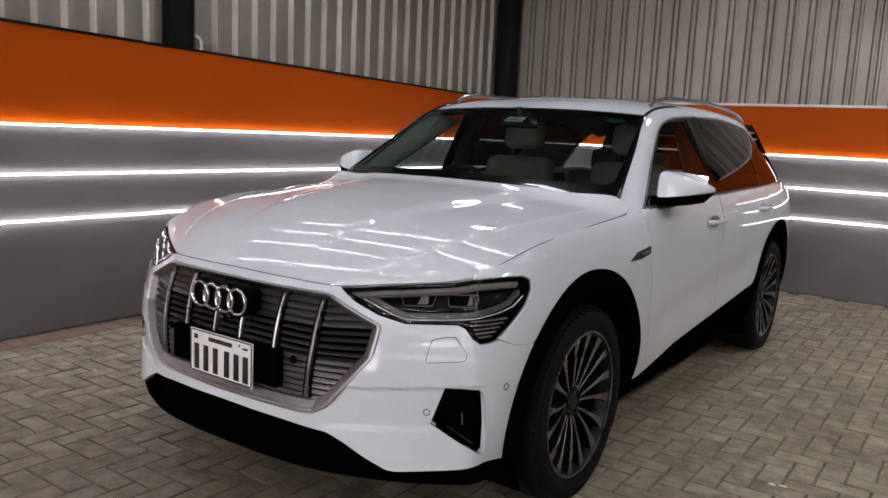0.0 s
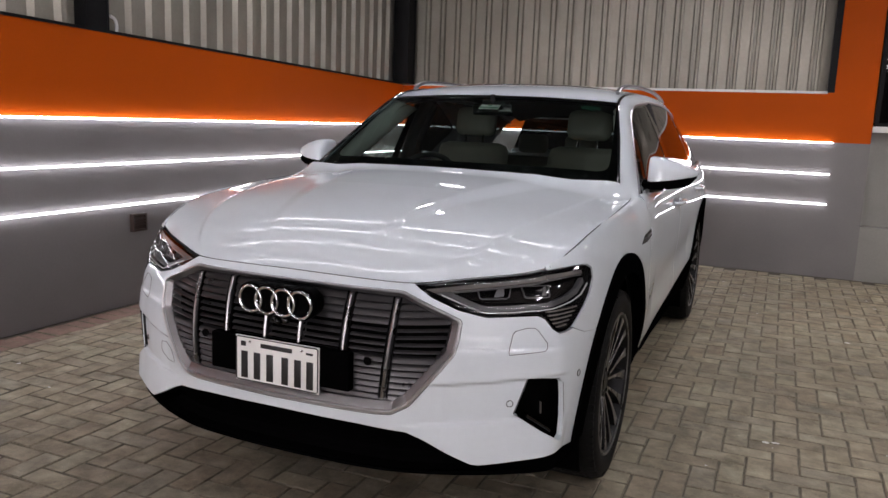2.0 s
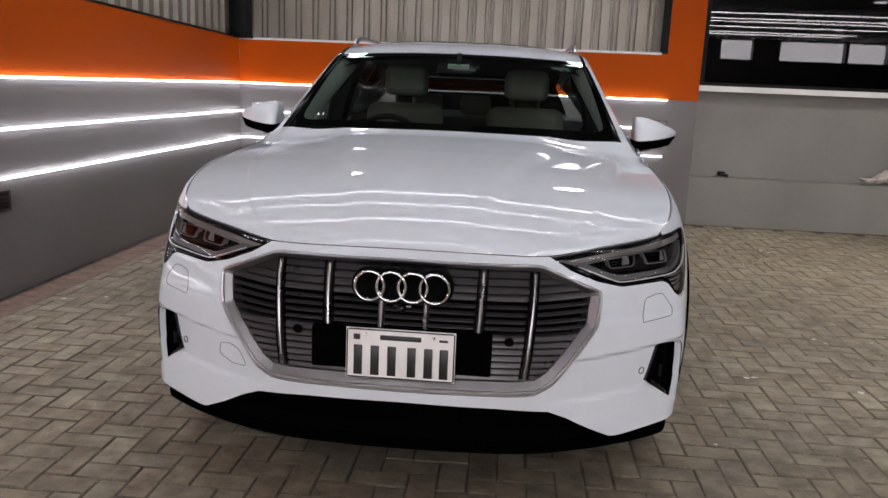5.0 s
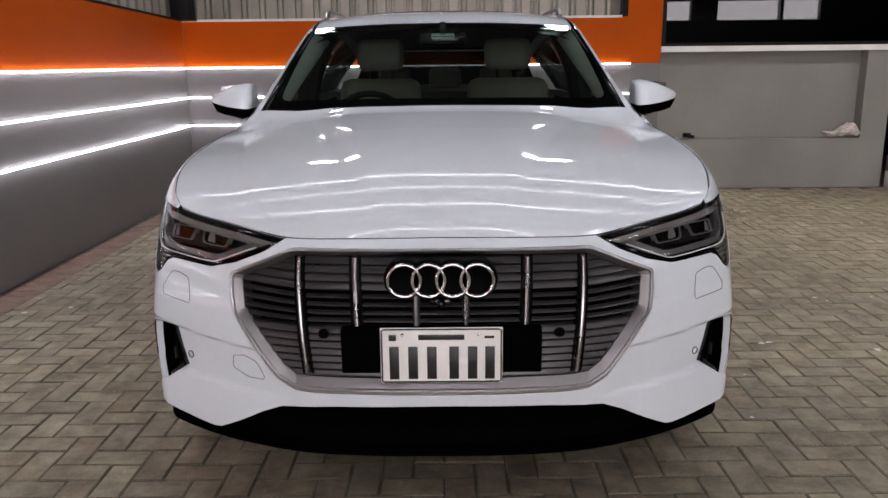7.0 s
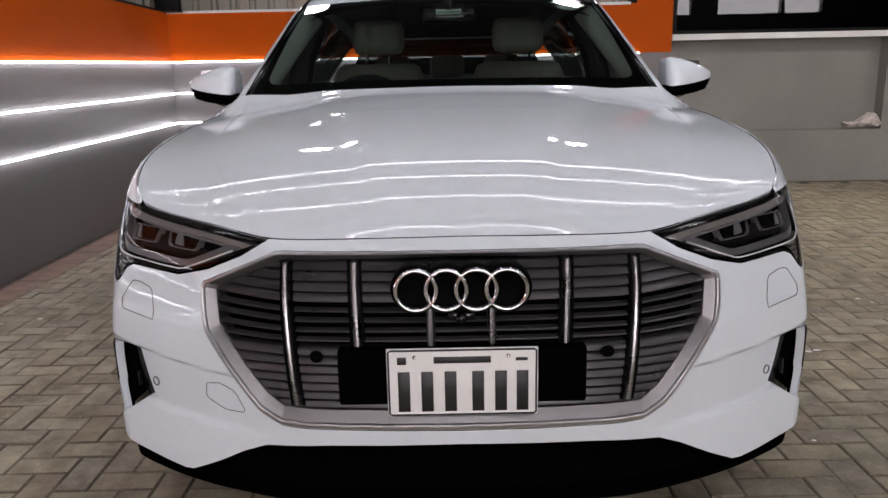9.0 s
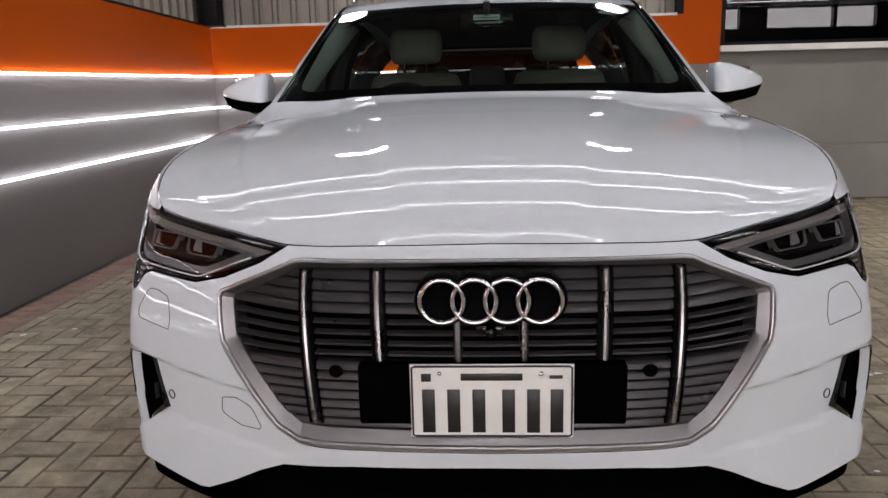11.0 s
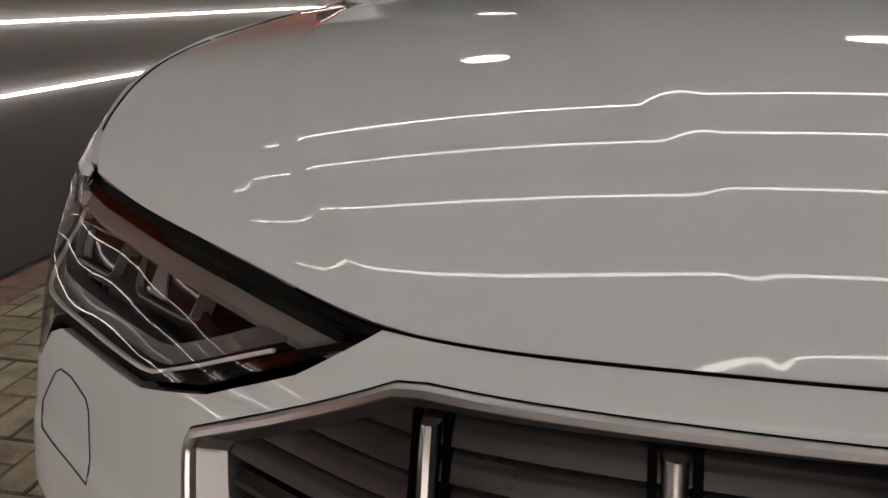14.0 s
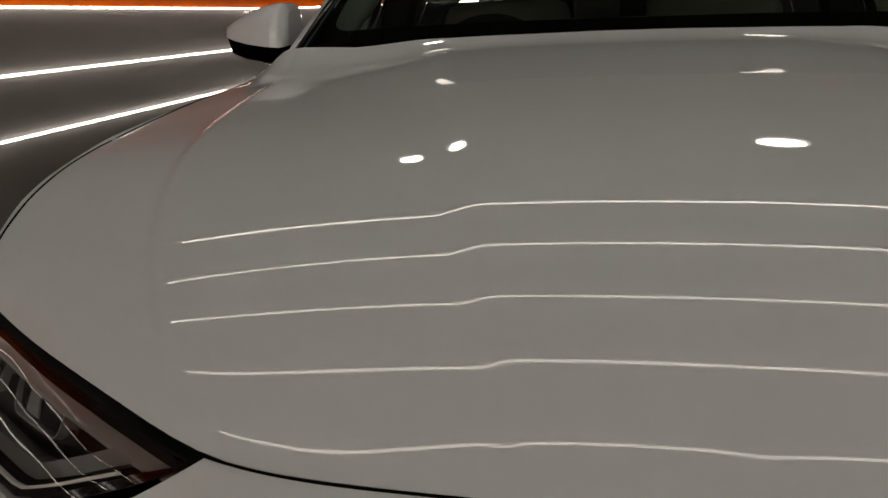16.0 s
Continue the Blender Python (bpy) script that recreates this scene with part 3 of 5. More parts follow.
def mirrored(half):
    """A full outline from its right half, which runs from the middle of the bottom to the middle of the top."""
    return half + [(-u, z) for u, z in half[::-1]]


def top(u, gap=0.004):
    return ZTOP(abs(u)) - gap


# outlines (length along the plan, height)
UC = ux(0.885)          # the corner where bonnet, wing and headlamp meet
HEADLAMP = [(0.468, 0.8615)] + [(u, ZTOP(u) - 0.0075) for u in (0.54, 0.63, 0.72, 0.80, 0.88, UC - 0.012)] + [(1.04, 0.9165), (1.12, 0.9195), (1.185, 0.918), (1.207, 0.907), (1.203, 0.877),
            (1.164, 0.830), (1.12, 0.794), (1.082, 0.766), (1.04, 0.738), (1.01, 0.728), (0.975, 0.727), (0.940, 0.742), (0.913, 0.774), (0.885, 0.784), (0.80, 0.781), (0.71, 0.779), (0.62, 0.800), (0.535, 0.834)]
INTAKE = [(0.850, 0.585), (0.964, 0.579), (0.981, 0.563), (0.995, 0.46), (1.002, 0.374), (0.980, 0.364), (0.900, 0.408), (0.808, 0.466)]
FRAME_OUT = [(0, 0.4475), (0.30, 0.4495), (0.355, 0.450), (0.411, 0.4545), (0.466, 0.485), (0.609, 0.658), (0.621, 0.700), (0.6305, 0.757), (0.625, 0.768), (0.437, 0.8435), (0.41, 0.8465), (0, 0.8485)]
FRAME_IN = [(0, 0.494), (0.30, 0.4945), (0.356, 0.4955), (0.415, 0.4995), (0.452, 0.5265), (0.578, 0.670), (0.585, 0.705), (0.595, 0.748), (0.588, 0.757), (0.432, 0.820), (0.41, 0.8225), (0, 0.8305)]
BUMPER = [(0, 0.412), (0.30, 0.408), (0.46, 0.398), (0.52, 0.375), (0.60, 0.335), (0.672, 0.303), (0.70, 0.300), (0.86, 0.316), (1.00, 0.330), (uy(0.385), 0.318)]
BUMPER += arc(HUBF, 0.520, 187, 142, 10)
BUMPER += [(1.11, 0.7065), (1.046, 0.7305), (1.012, 0.7235), (0.972, 0.7215), (0.935, 0.738), (0.908, 0.769), (0.882, 0.779), (0.80, 0.776), (0.71, 0.774), (0.615, 0.795), (0.528, 0.829), (0.462, top(0.462, 0.0006))]
BUMPER += [(u, top(u, 0.0006)) for u in np.linspace(0.44, 0, 14)]


def nose(u, z):
    """The bumper's skin: two soft creases run from the intake towards the grille."""
    out = 0.0
    a = abs(u)
    if 0.4 < a < 1.05:
        k = min(max((a - 0.42) / 0.15, 0), 1) * min(max((1.03 - a) / 0.12, 0), 1)
        zc = 0.560 + 0.07 * (a - 0.543)
        zl = 0.421 + 0.069 * (a - 0.472)
        out = k * (0.013 / (1 + math.exp(-(z - zc) / 0.0018)) + 0.012 / (1 + math.exp((z - zl) / 0.0018)) - 0.010 - 0.004 / (1 + math.exp(-(z - 0.674) / 0.003)))
        out += k * 0.20 * min(max(zl - 0.01 - z, 0), 0.13)
    return band(u, z, out)


bumper = link_mesh("front_bumper", *patch(mirrored(BUMPER), nose, 0.0095, 0.02, [mirrored(FRAME_OUT), INTAKE, [(-u, z) for u, z in INTAKE]], near=0.003), M["paint"], CAR, "glossy white front bumper")
HOOD = [(x, EDGE_Y(x) + 0.0008) for x in np.linspace(0, XCORNER - 0.006, 28)]
HOOD += [(XSIDE(y) - 0.003, y) for y in (0.36, 0.42, 0.5, 0.6, 0.75, 0.9, 1.05, 1.18, 1.30, 1.37)] + [(0.868, 1.408), (0.850, 1.425), (0.80, 1.405), (0.62, 1.345), (0.4, 1.30), (0.2, 1.285), (0, 1.28)]
link_mesh("bonnet", *patch(mirrored(HOOD), bonnet, 0.010, 0.018, near=0.0025), M["paint"], CAR, "glossy white bonnet with a raised middle", sharp=40)

# dark gaps round the bonnet
link_mesh("bonnet_gap", *tube([band(u, ZTOP(abs(u)) - 0.0004, 0.0002) for u in np.linspace(-0.56, 0.56, 80)], 0.0013, 6), M["emblem"], CAR, "dark gap along the bonnet")
for sx in (1, -1):
    link_mesh("bonnet_gap", *tube([(sx * q[0], q[1], q[2] + 0.0003) for q in (bonnet(XSIDE(y) - 0.0022, y) for y in np.linspace(0.37, 1.36, 60))], 0.0013, 6), M["emblem"], CAR, "dark gap along the bonnet")



def sill_z(y):
    return float(np.interp(y, [1.38, 1.56, 1.95, 2.6, 3.4], [0.338, 0.338, 0.412, 0.470, 0.540]))


def door_y(z):
    return 1.47 + 0.09 * max((1.05 - z) / 0.7, 0) ** 1.5


WING = [(1.043, 0.7345), (1.086, 0.761), (1.124, 0.789), (1.168, 0.825), (1.208, 0.875), (1.213, 0.909), (1.187, 0.9235), (1.12, 0.925), (1.04, 0.922), (UC, 0.9165), (UC, top(UC, 0))]
WING = [(uy(0.485), 0.6985), (1.11, 0.7085)] + WING + [(uy(y), top(uy(y), 0.0)) for y in (0.40, 0.47, 0.56, 0.75, 0.95, 1.15, 1.3, 1.42)] + [(uy(door_y(z)) - 0.003, z) for z in (1.06, 0.9, 0.7, 0.5, 0.36)]
WING += [(uy(1.555), 0.338), (uy(1.43), 0.338)] + arc(HUBF, 0.520, -3, 140, 18)
FDOOR = [(uy(door_y(z)) + 0.003, z) for z in (0.36, 0.5, 0.7, 0.9, 1.06, 1.088)] + [(uy(y), top(uy(y), 0.0)) for y in (1.7, 2.0, 2.3, 2.545)]
FDOOR += [(uy(2.55), 0.8), (uy(2.55), sill_z(2.55)), (uy(2.2), sill_z(2.2)), (uy(1.95), sill_z(1.95)), (uy(1.57), 0.341)]
RDOOR = [(uy(2.557), sill_z(2.557)), (uy(2.557), 0.8)] + [(uy(y), top(uy(y), 0.0)) for y in (2.56, 2.9, 3.2, 3.55)] + [(uy(3.56), 0.86)] + arc(HUBR, 0.520, 121, 157, 8) + [(uy(3.30), sill_z(3.30)), (uy(3.0), sill_z(3.0))]
QUARTER = [(uy(3.567), 0.86)] + [(uy(y), top(uy(y), 0.0)) for y in (3.567, 3.8, 4.1, 4.4)] + [(ULEN[-1] * 0.93, 1.12), (ULEN[-1] * 0.93, 0.42), (uy(4.37), 0.40)] + arc(HUBR, 0.520, 2, 120, 16)


def swage(u, z):
    """Flank with a soft shoulder over each wheel and a hollow above the sill."""
    y = band(u, z)[1]
    out = 0.010 * math.exp(-((y - 3.85) / 0.55) ** 2) * math.exp(-((z - 0.95) / 0.14) ** 2)
    out -= 0.016 * math.exp(-((z - 0.60 - 0.05 * (y - 2.2)) / 0.10) ** 2) * min(max((y - 1.45) / 0.3, 0), 1) * min(max((3.4 - y) / 0.3, 0), 1)
    return band(u, z, out)


for sx in (1, -1):
    link_mesh("front_wing", *patch(WING, swage, 0.018, 0.02, sx=sx), M["paint"], CAR)
    fd = link_mesh("front_door", *patch(FDOOR, swage, 0.04, 0.02, sx=sx), M["paint"], CAR)
    rd = link_mesh("rear_door", *patch(RDOOR, swage, 0.04, 0.02, sx=sx), M["paint"], CAR)
    link_mesh("rear_quarter", *patch(QUARTER, swage, 0.05, 0.02, sx=sx), M["paint"], CAR)
    for yc in (HUBF, HUBR):
        ring = arc(yc, 0.524, -6, 187, 34) + arc(yc, 0.448, 187, -6, 34)
        link_mesh("arch_cladding", *patch(ring, swage, 0.03, 0.05, sx=sx, lift=0.010), M["black"], CAR, "matt black wheel arch trim")
        rows = [[(sx * x, yc + r * math.cos(a), HUBZ + r * math.sin(a)) for a in np.linspace(-0.5, math.pi + 0.5, 30)] for x, r in ((0.915, 0.452), (0.60, 0.455), (0.60, 0.05))]
        link_mesh("arch_liner", *lofted(rows), M["black"], CAR)
    sill = [(uy(y), sill_z(y) - 0.003) for y in (1.36, 1.56, 1.75, 1.95, 2.6, 3.0, 3.36)] + [(uy(3.36), 0.26), (uy(2.4), 0.235), (uy(1.36), 0.25)]
    link_mesh("sill_cladding", *patch(sill, band, 0.05, 0.10, sx=sx, lift=-0.004), M["black"], CAR, "matt black sill trim")
    link_mesh("sill_strip", *patch([(uy(1.9), 0.335), (uy(2.5), 0.40), (uy(3.28), 0.462), (uy(3.28), 0.425), (uy(2.5), 0.36), (uy(1.75), 0.285)], band, 0.06, 0.012, sx=sx, lift=0.006), M["black"], CAR)
    badge = [(uy(1.245), 0.893), (uy(1.33), 0.925), (uy(1.462), 0.938), (uy(1.462), 0.908), (uy(1.36), 0.893)]
    b = link_mesh("wing_badge", *patch(badge, swage, 0.03, 0.004, sx=sx, lift=0.004), M["gloss"], CAR, "small gloss black badge with pale marks")
    link_mesh("badge_mark", *patch([(uy(1.365), 0.908), (uy(1.365), 0.918), (uy(1.445), 0.925), (uy(1.445), 0.915)], swage, 0.03, 0.0, sx=sx, lift=0.0055), M["satin"], b)
    for d, y in ((fd, 2.39), (rd, 3.39)):
        zc = 0.985 if y < 3 else 1.005
        pts = [band(uy(y + a), zc + 0.004 * a, o) for a, o in ((-0.12, 0.002), (-0.105, 0.026), (-0.05, 0.036), (0.05, 0.036), (0.105, 0.026), (0.12, 0.002))]
        link_mesh("door_handle", *tube([(sx * p[0], p[1], p[2]) for p in spline(pts, 14)], 0.016, 10, flat=0.75), M["paint"], d)
        cup = [(uy(y + 0.085 * math.cos(a)), zc - 0.004 + 0.032 * math.sin(a)) for a in np.linspace(0, 2 * math.pi, 20, endpoint=False)]
        link_mesh("handle_recess", *patch(cup, swage, 0.03, 0.0, sx=sx, lift=0.0015), M["satin"], d)

# lower front: black chin and blade
chin = []
for z, out, edge in ((0, -0.006, True), (0.37, -0.035, False), (0.315, -0.05, False), (0.278, -0.03, False), (0.266, 0.004, False), (0.251, 0.004, False), (0.24, -0.05, False)):
    row = []
    for u in np.linspace(-uy(0.44), uy(0.44), 81):
        zw = float(np.interp(abs(u), [p[0] for p in BUMPER[:10]], [p[1] for p in BUMPER[:10]]))
        zz = zw if edge else min(z, zw - (0.41 - z) * 0.25 if z > 0.25 else z)
        k = 1 if abs(u) < 0.75 else max(1 - (abs(u) - 0.75) / 0.5, 0.0)
        row.append(band(u, zz, out * k if out < -0.01 else out - 0.03 * max(abs(u) - 0.8, 0)))
    chin.append(row)
link_mesh("chin_spoiler", *lofted(chin), M["black"], CAR, "matt black lower front spoiler")
blade = [band(u, 0.259 + 0.012 * min(abs(u) / 0.9, 1) ** 2, 0.006) for u in np.linspace(-0.85, 0.85, 70)]
link_mesh("chin_blade", *tube(blade, 0.010, 8, flat=0.6), M["black"], CAR, "thin black lip")
boxed("underbody", -0.75, 0.75, 0.35, 4.6, 0.20, 0.34, M["cabin"], CAR)

for sx in (1, -1):
    def sunk(u, z, d=1.0):
        """A place behind the intake's opening."""
        p = band(u, z)
        return (p[0] - 0.040 * d, p[1] + 0.055 * d, z)

    ins = link_mesh("air_intake", *patch(INTAKE, sunk, 0.03, 0.0, sx=sx), M["emblem"], CAR, "black corner intake")
    rows = [[(sx * q[0], q[1], q[2]) for q in (sunk(u, z, d) for u, z in list(INTAKE) + [INTAKE[0]])] for d in (-0.02, 0.3, 1.0)]
    link_mesh("intake_wall", *lofted(rows), M["gloss"], ins, sharp=30)
    link_mesh("intake_fin", *patch([(0.862, 0.455), (0.955, 0.394), (0.955, 0.383), (0.86, 0.441)], lambda u, z: sunk(u, z, 0.4), 0.02, 0.02, sx=sx), M["gloss"], ins)
    link_mesh("intake_blade", *patch([(0.9085, 0.492), (0.9115, 0.492), (0.914, 0.452), (0.911, 0.452)], lambda u, z: sunk(u, z, 0.5), 0.03, 0.01, sx=sx), M["satin"], ins)

# grille
GRILLE = link_mesh("grille", *patch(mirrored(FRAME_OUT), lambda u, z: band(u, z, -0.055), 0.03, 0.0), M["emblem"], CAR, "wide dark grille of grey slats in a satin silver frame")


def matched(fo, fi, n=12):
    """Rows of places between two half outlines of equally many corners, mirrored to the whole."""
    fo, fi = np.array(fo, float), np.array(fi, float)
    a = np.concatenate([fo[i] + (fo[i + 1] - fo[i]) * np.linspace(0, 1, n, endpoint=False)[:, None] for i in range(len(fo) - 1)] + [fo[-1:]])
    b = np.concatenate([fi[i] + (fi[i + 1] - fi[i]) * np.linspace(0, 1, n, endpoint=False)[:, None] for i in range(len(fi) - 1)] + [fi[-1:]])
    return a, b


FO = FRAME_OUT
FI = FRAME_IN
oa, ob_ = matched(FO, FI)
for name, label, m, steps in (("frame_seal", "thin black seal", "emblem", ((-0.026, -0.003), (-0.022, 0.0008), (0.0, 0.0012), (0.02, -0.002))),
                             ("frame_lip", "thin chrome lip", "lip", ((0.0, -0.004), (0.03, 0.0025), (0.09, 0.0055), (0.26, 0.0060), (0.33, 0.0035), (0.36, -0.001))),
                             ("grille_frame", "satin silver grille surround", "frame", ((0.36, -0.002), (0.43, -0.004), (0.65, -0.011), (0.90, -0.019), (0.96, -0.026), (1.0, -0.055)))):
    rows = []
    for f, d in steps:
        half = [(u0 + (u1 - u0) * f, z0 + (z1 - z0) * f) for (u0, z0), (u1, z1) in zip(oa, ob_)]
        rows.append([band(u, z, d) for u, z in half + [(-u, z) for u, z in half[::-1]]])
    link_mesh(name, *lofted(rows, closed=True), M[m], GRILLE, label, sharp=28)
# raised mark on the frame's foot, as plain bars
for k in range(6):
    zo, zi = min(p[1] for p in FO), min(p[1] for p in FI)
    rows = []
    for f, up in ((0.50, -0.002), (0.50, 0.0022), (0.66, 0.0022), (0.66, -0.002)):
        d = float(np.interp(f, (0.34, 0.62, 0.90), (-0.003, -0.010, -0.019)))
        rows.append([band(-0.086 + 0.030 * k + e, zo + (zi - zo) * f, d + up) for e in (0, 0.010, 0.021)])
    link_mesh("raised_mark", *lofted(rows), M["satin"], GRILLE, sharp=20)


def span_at(z):
    """Half width of the grille's opening at a height."""
    xs = [u0 + (u1 - u0) * (z - z0) / (z1 - z0) for (u0, z0), (u1, z1) in zip(FI[:-1], FI[1:]) if (z0 - z) * (z1 - z) <= 0 and z0 != z1]
    return max(xs)


rows_of = [(0.639 - 0.0207 * (k + 1), 0.0176) for k in range(7)] + [(z - 0.004, 0.0085) for z in (0.653, 0.674, 0.696, 0.718)] + [(0.7365 + 0.0224 * k, 0.0192) for k in range(4)]
for z, h in rows_of:
    w = max(span_at(min(max(q, 0.4965), 0.8195)) for q in (z, z + h)) + 0.003
    back = -0.046 if h > 0.01 else -0.031
    face = -0.020 if h > 0.01 else -0.021
    rows = []
    for zz, d in ((z - 0.001, back), (z, face - 0.002), (z + 0.0015, face), (z + h * 0.55, face - 0.0015), (z + h - 0.003, face - 0.004), (z + h, face - 0.009), (z + h + 0.001, back)):
        rows.append([band(u, zz + 0.05 * max(abs(u) - 0.40, 0) * min(max((z - 0.60) / 0.1, 0), 1), d) for u in np.linspace(-w, w, 49)])
    link_mesh("slat", *lofted(rows), M["slat"], GRILLE, sharp=30)


def upright(u0, u1, z0, z1):
    """A chromed upright bar with a rounded front, from its foot to its head."""
    rows = []
    for z in (z0, z0 + 0.003, *np.linspace(z0 + 0.02, z1 - 0.02, 8), z1 - 0.003, z1):
        end = min((z - z0) / 0.003, (z1 - z) / 0.003, 1)
        u = u0 + (u1 - u0) * (z - z0) / (z1 - z0)
        rows.append([band(u + a, z, d * end - 0.03 * (1 - end)) for a, d in ((-0.0090, -0.040), (-0.0087, -0.022), (-0.0074, -0.0135), (-0.0045, -0.0095), (0, -0.008), (0.0045, -0.0095), (0.0074, -0.0135), (0.0087, -0.022), (0.0090, -0.040))])
    return lofted(rows)


for sx in (-1, 1):
    link_mesh("upright_bar", *upright(sx * 0.377, sx * 0.409, 0.500, 0.822), M["bar"], GRILLE)
    link_mesh("upright_bar", *upright(sx * 0.231, sx * 0.240, 0.625, 0.826), M["bar"], GRILLE)
    link_mesh("upright_bar", *upright(sx * 0.068, sx * 0.068, 0.63, 0.735), M["bar"], GRILLE)
    for u0, u1, z0, z1 in ((0.377, 0.409, 0.500, 0.822), (0.231, 0.240, 0.625, 0.826)):
        for e in (-0.0135, 0.0135):
            rows = [[band(sx * (u0 + (u1 - u0) * (z - z0) / (z1 - z0)) + e + a, z, d) for a, d in ((-0.003, -0.04), (-0.003, -0.017), (0.003, -0.017), (0.003, -0.04))] for z in np.linspace(z0, z1, 6)]
            link_mesh("bar_groove", *lofted(rows), M["emblem"], GRILLE)

# four plain chrome rings on a black backing
RZ, RX4 = 0.781, (-0.096, -0.032, 0.032, 0.096)
link_mesh("emblem_back", *joined(*[lofted([[(cx + r * math.cos(a), y, RZ + 0.002 + r * math.sin(a)) for a in np.linspace(0, 2 * math.pi, 33)] for y, r in ((0.015, 0.0500), (-0.015, 0.0535), (-0.030, 0.0545), (-0.044, 0.0545), (-0.048, 0.0525), (-0.049, 0.0480), (-0.044, 0.0400), (-0.044, 0.0))]) for cx in RX4]), M["emblem"], GRILLE, "black backing of the badge")
for cx in RX4:
    rows = [[(cx + r * math.cos(a), y, RZ + r * math.sin(a)) for r, y in ((0.0486, -0.046), (0.0484, -0.050), (0.0472, -0.0535), (0.0450, -0.0556), (0.0424, -0.0556), (0.0398, -0.0535), (0.0380, -0.050), (0.0374, -0.046))] for a in np.linspace(0, 2 * math.pi, 49)]
    link_mesh("ring", *lofted(rows), M["chrome"], GRILLE, "chrome ring", sharp=70)
bm = bmesh.new()
bmesh.ops.create_uvsphere(bm, u_segments=16, v_segments=10, radius=0.013, matrix=Matrix.Translation((0.0, -0.030, 0.712)))
box(bm, -0.03, 0.03, -0.026, 0.0, 0.703, 0.723, 0.006)
part("camera_pod", bm, M["gloss"], GRILLE)
for sx in (1, -1):
    s = Vector(band(sx * 0.325, 0.62, -0.012))
    ring = [(s.x + 0.0125 * math.cos(a), s.y - 0.003, s.z + 0.0125 * math.sin(a)) for a in np.linspace(0, 2 * math.pi, 20, endpoint=False)]
    link_mesh("parking_sensor", *joined(tube(ring, 0.0022, 6, close=True), ([s + Vector((0, -0.002, 0))] + [Vector(p) for p in ring], [[0, i + 1, (i + 1) % 20 + 1] for i in range(20)])), M["emblem"], GRILLE)
    for u, z in ((0.795, 0.500), (1.075, 0.575)):
        s = Vector(nose(u, z))
        n = Vector(nose(u + 0.004, z)) - Vector(nose(u - 0.004, z))
        n = n.cross(Vector((0, 0, 1))).normalized()
        t1 = n.cross(Vector((0, 0, 1)))
        ring = [s + n * 0.001 + t1 * (0.0105 * math.cos(a)) + Vector((0, 0, 0.0105 * math.sin(a))) for a in np.linspace(0, 2 * math.pi, 20, endpoint=False)]
        link_mesh("parking_sensor", *[x if i else [(sx * p[0], p[1], p[2]) for p in x] for i, x in enumerate(tube(ring, 0.0014, 6, close=True))], M["rubber"], bumper)

# number plate on its black holder; all its writing as plain bars
PLATE = link_mesh("number_plate", *lofted([[(-0.163, -0.040, z), (0.163, -0.040, z)] for z in (0.491, 0.645)]), M["platew"], CAR, "white number plate with black bars in a raised rim")
holder = bmesh.new()
box(holder, -0.272, 0.272, -0.036, 0.0, 0.515, 0.643, 0.006)
part("plate_holder", holder, M["black"], PLATE, "matt black plate holder")
bm = bmesh.new()
box(bm, -0.165, 0.165, -0.0395, -0.035, 0.489, 0.647, 0.0015)
part("plate_base", bm, M["platew"], PLATE)
rim = [(-0.161, -0.041, 0.493), (-0.161, -0.041, 0.643), (0.161, -0.041, 0.643), (0.161, -0.041, 0.493)]
link_mesh("plate_rim", *tube([Vector(rim[i]).lerp(Vector(rim[(i + 1) % 4]), f) for i in range(4) for f in (0.02, 0.5, 0.98)], 0.0022, 6, close=True), M["ink"], PLATE)
bars = [(x - w, x + w, 0.501, 0.594) for x in (-0.128, -0.077, -0.026, 0.034, 0.084, 0.131) for w in (0.013,)]
bars += [(-0.062, 0.062, 0.613, 0.628), (0.116, 0.142, 0.617, 0.624), (-0.142, -0.122, 0.611, 0.628)]
for x0, x1, z0, z1 in bars:
    bm = bmesh.new()
    box(bm, x0, x1, -0.0425, -0.040, z0, z1, 0.0008)
    part("plate_bar", bm, M["ink"], PLATE)
for x in (-0.105, 0.100):
    bm = bmesh.new()
    bmesh.ops.create_uvsphere(bm, u_segments=10, v_segments=6, radius=0.005, matrix=Matrix.Translation((x, -0.041, 0.628)))
    part("plate_bolt", bm, M["chrome"], PLATE)


# headlamps
def shrunk(poly, d):
    p = np.array(poly, float)
    a, b = np.roll(p, 1, 0), np.roll(p, -1, 0)
    t = (b - a) / np.linalg.norm(b - a, axis=1)[:, None]
    n = np.stack([-t[:, 1], t[:, 0]], 1)
    area = np.sum(p[:, 0] * b[:, 1] - b[:, 0] * p[:, 1])
    return [tuple(q) for q in p + n * d * np.sign(area)]


